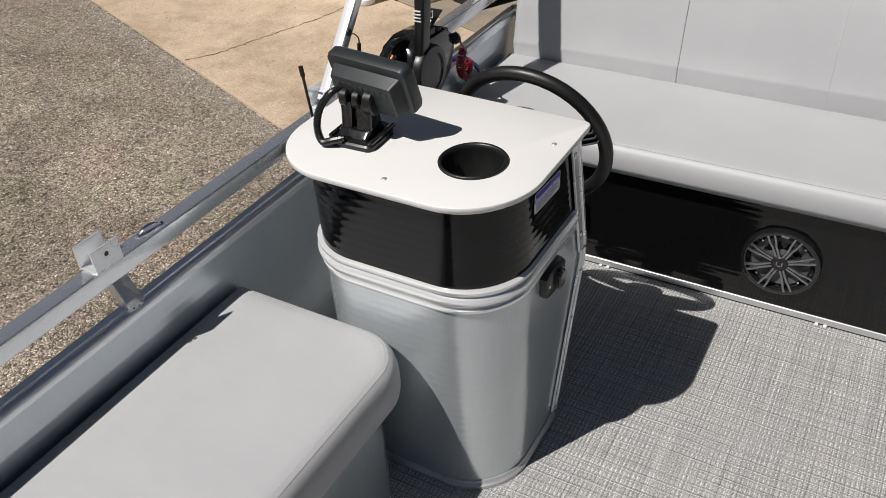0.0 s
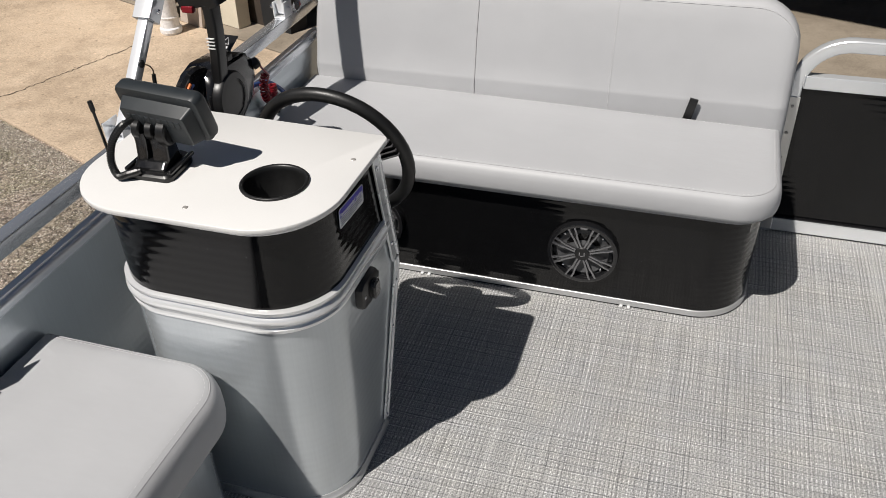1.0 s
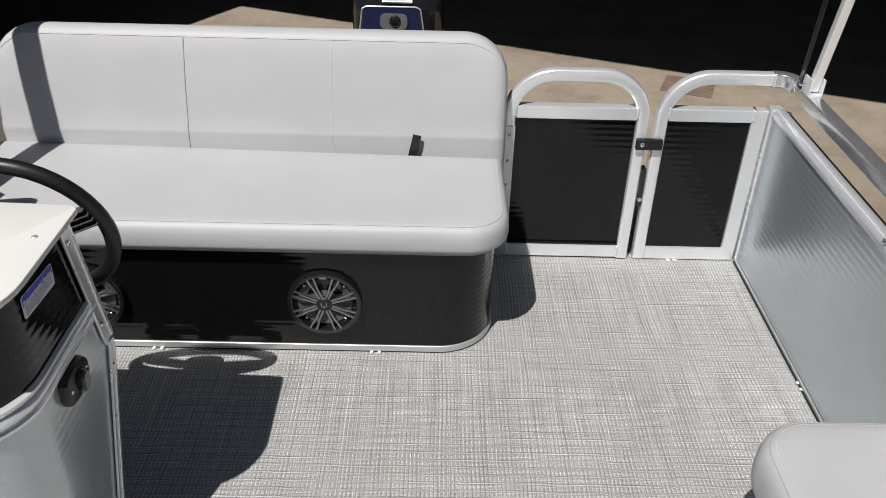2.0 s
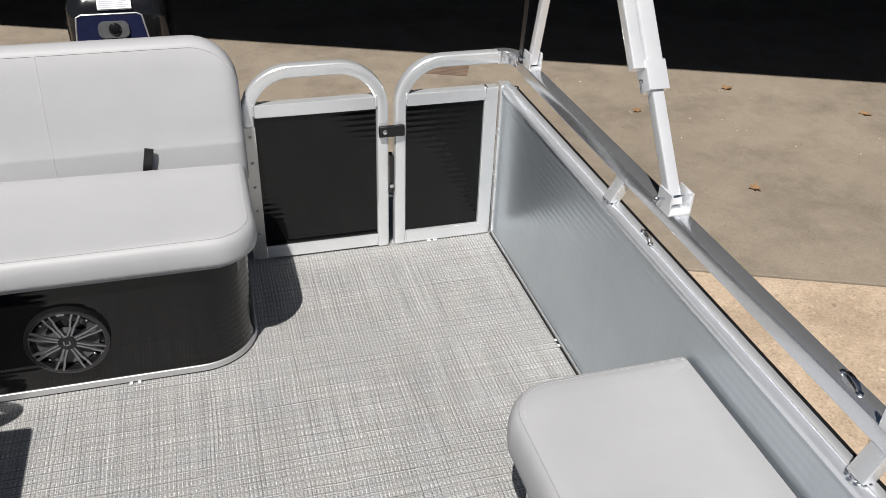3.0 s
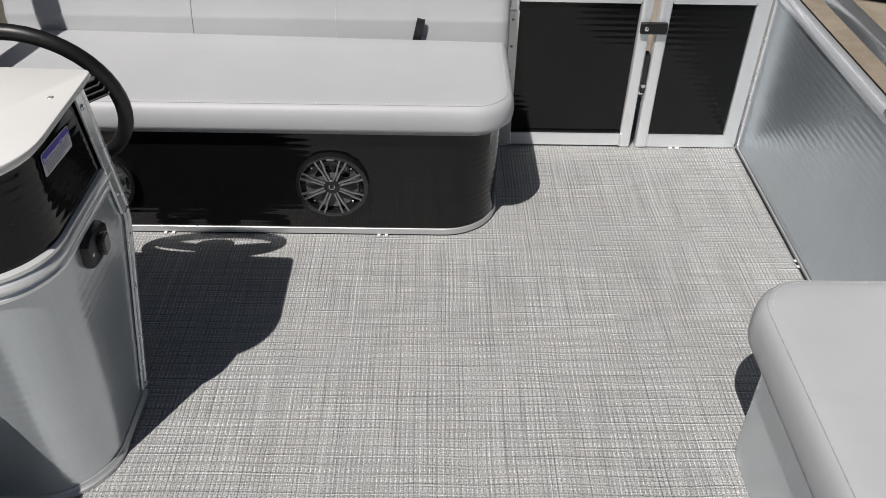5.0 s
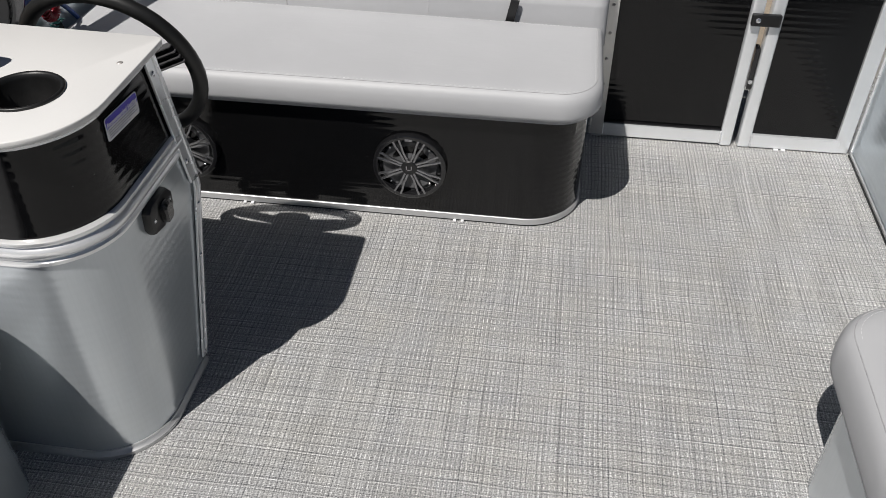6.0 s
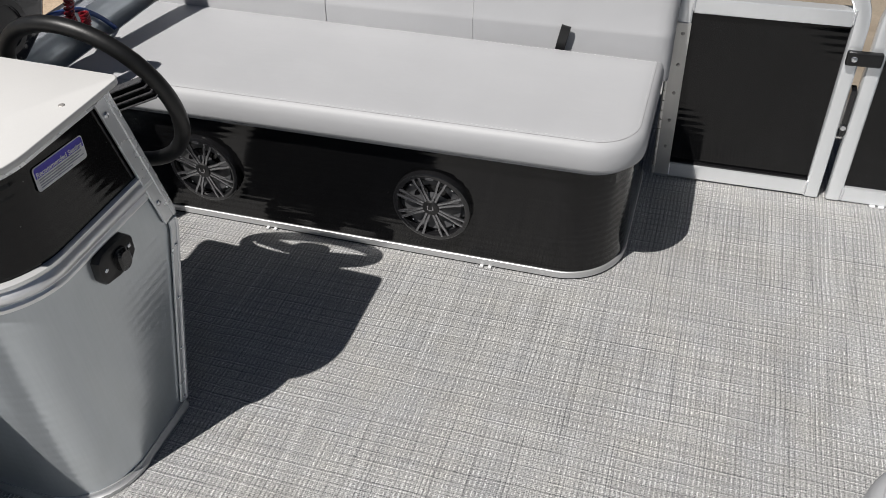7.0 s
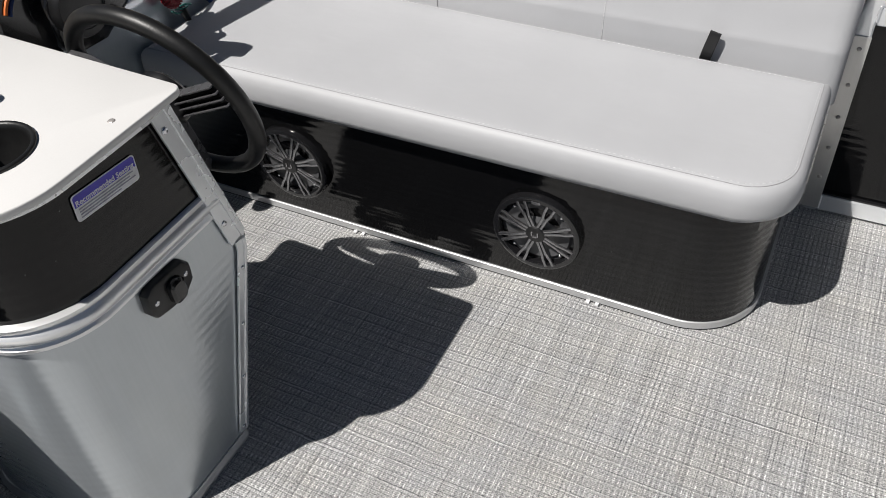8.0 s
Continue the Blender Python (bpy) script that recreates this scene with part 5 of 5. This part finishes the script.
# ---- outboard ----
def build_outboard():
    ob = thing("outboard_motor", (0.55, 1.2, 0), "glossy navy outboard motor cowl behind the bench", "outboard motor")

    def ring_at(z, k, dy=0.0):
        return [(0.561 + u * k, 1.20 + dy + v * k, z) for u, v in rrect(-0.15, -0.20, 0.15, 0.24, (0.06, 0.06, 0.1, 0.1), 8)]
    part("cowl", loft([ring_at(0.12, 0.86), ring_at(0.16, 0.98), ring_at(0.44, 1.0), ring_at(0.55, 1.0), ring_at(0.585, 0.97), ring_at(0.62, 0.88, 0.005), ring_at(0.66, 0.70, 0.02), ring_at(0.68, 0.42, 0.02)]), M_GLOSSB, ob, "glossy black cowl", 50)
    part("leg", loft([[(0.567 + u, 1.22 + v, z) for u, v in rrect(-0.06, -0.11, 0.06, 0.13, (0.04,) * 4, 5)] for z in (-0.45, 0.125)]), M_NAVY, ob)
    part("clamp", box(0.46, 0.66, 0.951, 1.12, -0.10, 0.13, 0.01), M_BLACK, ob)

    def face(y0, shape, z0):
        return loft([[(x, y0 + (z - z0) * 0.10 - o, z) for x, z in shape] for o in (-0.012, 0.008)])
    shape = [(0.445, 0.40), (0.643, 0.40), (0.645, 0.50), (0.634, 0.566), (0.620, 0.573), (0.462, 0.573), (0.448, 0.566), (0.440, 0.50)]
    fp = part("front_panel", face(0.990, shape, 0.40), M_NAVY, ob, "glossy navy front panel", 20)
    ringp = [(x, 0.990 + (z - 0.40) * 0.10 - 0.008, z) for x, z in shape]
    part("bead", sweep(ringp, round_ring(0.0026, 6), (0, 1, 0), True), M_TRIM, fp, "thin light bead")
    oval = [(0.549 + u, 0.528 + v) for u, v in rrect(-0.044, -0.024, 0.044, 0.024, (0.018,) * 4, 5)]
    M_BEZEL = plain("badge_grey", (0.16, 0.165, 0.175), 0.35, 0.3)
    bp = part("bezel", loft([[(x, 0.998 + (z - 0.528) * 0.10 - o, z) for x, z in oval] for o in (0.0, 0.010)]), M_BEZEL, ob, "grey oval badge plate")
    part("badge", dome((0.553, 0.988, 0.530), (0, -1, 0.1), 0.019, 0.008, None, 16), M_GLOSSB, bp)
    lie = Matrix.Translation((0.560, 1.0150, 0.610)) @ Matrix.Rotation(radians(52), 4, 'X')

    def laid(x0, x1, y0, y1, z0, z1):
        b = box(x0, x1, y0, y1, z0, z1)
        b.transform(lie)
        return b
    lab = part("warning_label", laid(-0.048, 0.048, -0.028, 0.028, -0.010, 0.0012), M_LABELW, ob, "white warning label with orange heading")
    part("heading", laid(-0.046, 0.046, 0.006, 0.027, 0.0010, 0.0018), M_ORANGE, lab)
    for k in range(5):
        part("text_bar", laid(-0.045, 0.042 - 0.007 * (k % 3), 0.000 - 0.006 * k, 0.003 - 0.006 * k, 0.0010, 0.0017), M_LABELG, lab)


build_outboard()


# ---- things on the apron ----
def build_leaf(x, y, s, rot):
    lf = bmesh.new()
    n, lr = 26, random.Random(int(x * 100))
    curl, bend = lr.uniform(0.25, 0.6), lr.uniform(0, 3.1)
    lobes = [lr.uniform(0.55, 1.1) for _ in range(6)]
    vs, ctr = [], lf.verts.new((0, 0, 0.004))
    for k in range(n):
        a = 2 * math.pi * k / n
        r = s * (0.38 + 0.62 * lobes[int(k * 6 / n)] * abs(math.sin(3 * a)) ** 0.8) * lr.uniform(0.85, 1.1)
        u, v = r * math.cos(a), r * math.sin(a) * 0.7
        lift = curl * abs(u * math.cos(bend) + v * math.sin(bend)) + 0.002
        vs.append(lf.verts.new((u, v, lift + lr.uniform(0, 0.004))))
    for k in range(n):
        lf.faces.new((ctr, vs[k], vs[(k + 1) % n]))
    ret = bmesh.ops.extrude_face_region(lf, geom=lf.faces[:])
    bmesh.ops.translate(lf, verts=[v for v in ret["geom"] if isinstance(v, bmesh.types.BMVert)], vec=(0, 0, 0.0012))
    lf.transform(Matrix.Translation((x, y, GZ)) @ Matrix.Rotation(rot, 4, 'Z'))
    ob = part("dry_leaf", lf, M_LEAF, None, "", 0)
    tagged(ob, "curled brown fallen leaf lying on the concrete slab", "leaf", "fallen leaves")


for x, y, s, r in ((4.21, 3.0, 0.055, 0.3), (3.57, 1.69, 0.05, 1.4), (4.88, 2.42, 0.05, 2.2), (3.42, 2.78, 0.045, 4.0)):
    build_leaf(x, y, s, r)


rnd = random.Random(3)
bits = bmesh.new()
for k in range(60):
    u, v, s = rnd.uniform(1.5, 6.5), 2.2 + 2.3 * rnd.random() ** 0.6, rnd.uniform(0.003, 0.010)
    q = Matrix.Rotation(radians(-21.5), 4, 'Z') @ Vector((u, v, GZ))
    absorb(bits, lathe([(s, 0.0), (s * 0.9, 0.0015), (s * 0.3, 0.003)], 5), Matrix.Translation(q) @ Matrix.Rotation(rnd.uniform(0, 6), 4, 'Z') @ Matrix.Diagonal((1, rnd.uniform(0.2, 0.6), 1, 1)))
tagged(part("litter_bits", bits, M_CREAM, None, "", 0), "pale leaf crumbs and grit on the shed slab", "litter", kind="stuff")


def build_grate():
    """Rusty drain grate set in the slab."""
    gt = thing("drain_grate", (2.42, 3.80, GZ), "rusty flat drain grate set in the slab", "grate")
    for k in range(12):
        b2 = box(-0.17, 0.17, -0.16 + 0.027 * k, -0.143 + 0.027 * k, 0.0005, 0.006, 0.001)
        b2.transform(Matrix.Translation((2.42, 3.78, GZ)) @ GRID)
        part("bar", b2, M_RUST, gt)


build_grate()


def build_pipe():
    c = (-3.02, 3.16, GZ)
    jg = thing("plastic_pipe", c, "white plastic pipe standing on the concrete", "pipe")
    b2 = lathe([(0.072, 0.0), (0.078, 0.015), (0.078, 0.04), (0.068, 0.05), (0.068, 0.11), (0.072, 0.12), (0.068, 0.13), (0.068, 0.75), (0.05, 0.78)], 24)
    b2.transform(Matrix.Translation(c))
    part("pipe", b2, M_LABELW, jg)


build_pipe()


def lean_board(u, v, w, h, tl, thick, material, label):
    b2 = box(-w / 2, w / 2, -thick / 2, thick / 2, 0, h, 0.004)
    b2.transform(GRID @ Matrix.Translation((u, v, GZ)) @ Matrix.Rotation(radians(-tl), 4, 'X'))
    tagged(part("board", b2, material), label, "board", "leaning boards")


lean_board(-4.62, 2.10, 0.26, 1.4, 2, 0.08, M_CREAM, "cream painted post standing before the shed wall")
lean_board(-4.30, 2.02, 0.24, 1.5, 3, 0.05, M_CREAM, "cream board leaning against the shed wall")
lean_board(-3.97, 2.02, 0.26, 1.3, 8, 0.025, M_BOARD, "grey-beige plank leaning on the shed wall")
lean_board(-3.69, 2.20, 0.19, 1.5, 2, 0.11, M_CREAM, "cream painted post standing before the shed wall")
lean_board(-5.1, 2.2, 0.35, 1.3, 3, 0.05, M_CREAM, "cream board leaning against the shed wall")


# ---- locking pin on a cord ----
def build_lock_pin():
    lp = thing("lock_pin", (WL - 0.034, -0.33, 0.67), "black locking pin hanging from a wire loop on the sun-top leg", "pin")
    p = Vector((WL - 0.0325, -0.338, 0.702))
    part("bolt", dome(p, (1, 0, 0), 0.009, 0.006), M_BLACK, lp)
    c2 = smooth_path([p + Vector((0.004, 0, 0)), p + Vector((0.010, 0.008, -0.006)), p + Vector((0.012, 0.016, -0.018)), p + Vector((0.010, 0.018, -0.034))], 5)
    part("cord", sweep(c2, round_ring(0.0016, 6)), M_WOOD, lp, "tan wire cord", 70)
    part("grip", sweep([p + Vector((0.010, 0.018, -0.030)), p + Vector((0.009, 0.012, -0.075))], round_ring(0.0045, 8)), M_BLACK, lp)


build_lock_pin()


# ---- straps at the poles ----
def build_strap(x, y, material, label, dx, hook):
    st = thing("tie_strap", (x, y, 0.6), label, "strap")
    p = [(x, y, 0.585), (x + dx * 0.2, y - 0.004, 0.63), (x + dx * 0.6, y - 0.02, 0.85), (x + dx, y - 0.06, 1.15)]
    part("webbing", sweep(smooth_path(p, 4), rrect(-0.0015, -0.011, 0.0015, 0.011, (0.0008,) * 4, 2), (1, 0, 0)), material, st)
    part("hook", sweep(smooth_path([(x - 0.004, y + 0.004, 0.572), (x - 0.012, y, 0.59), (x - 0.006, y - 0.004, 0.606), (x + 0.004, y, 0.60)], 4), round_ring(0.002, 6)), hook, st, "bent wire hook")


build_strap(WR + 0.012, 0.352, M_BLACK, "black webbing strap hooked beside the port pole", 0.005, M_STEEL)
build_strap(WL - 0.012, 0.352, M_BLACK, "black webbing strap hooked beside the starboard pole", -0.005, M_STEEL)
build_strap(WL - 0.018, 0.372, M_RED, "red webbing strap hooked beside the starboard pole", -0.005, M_STEEL)
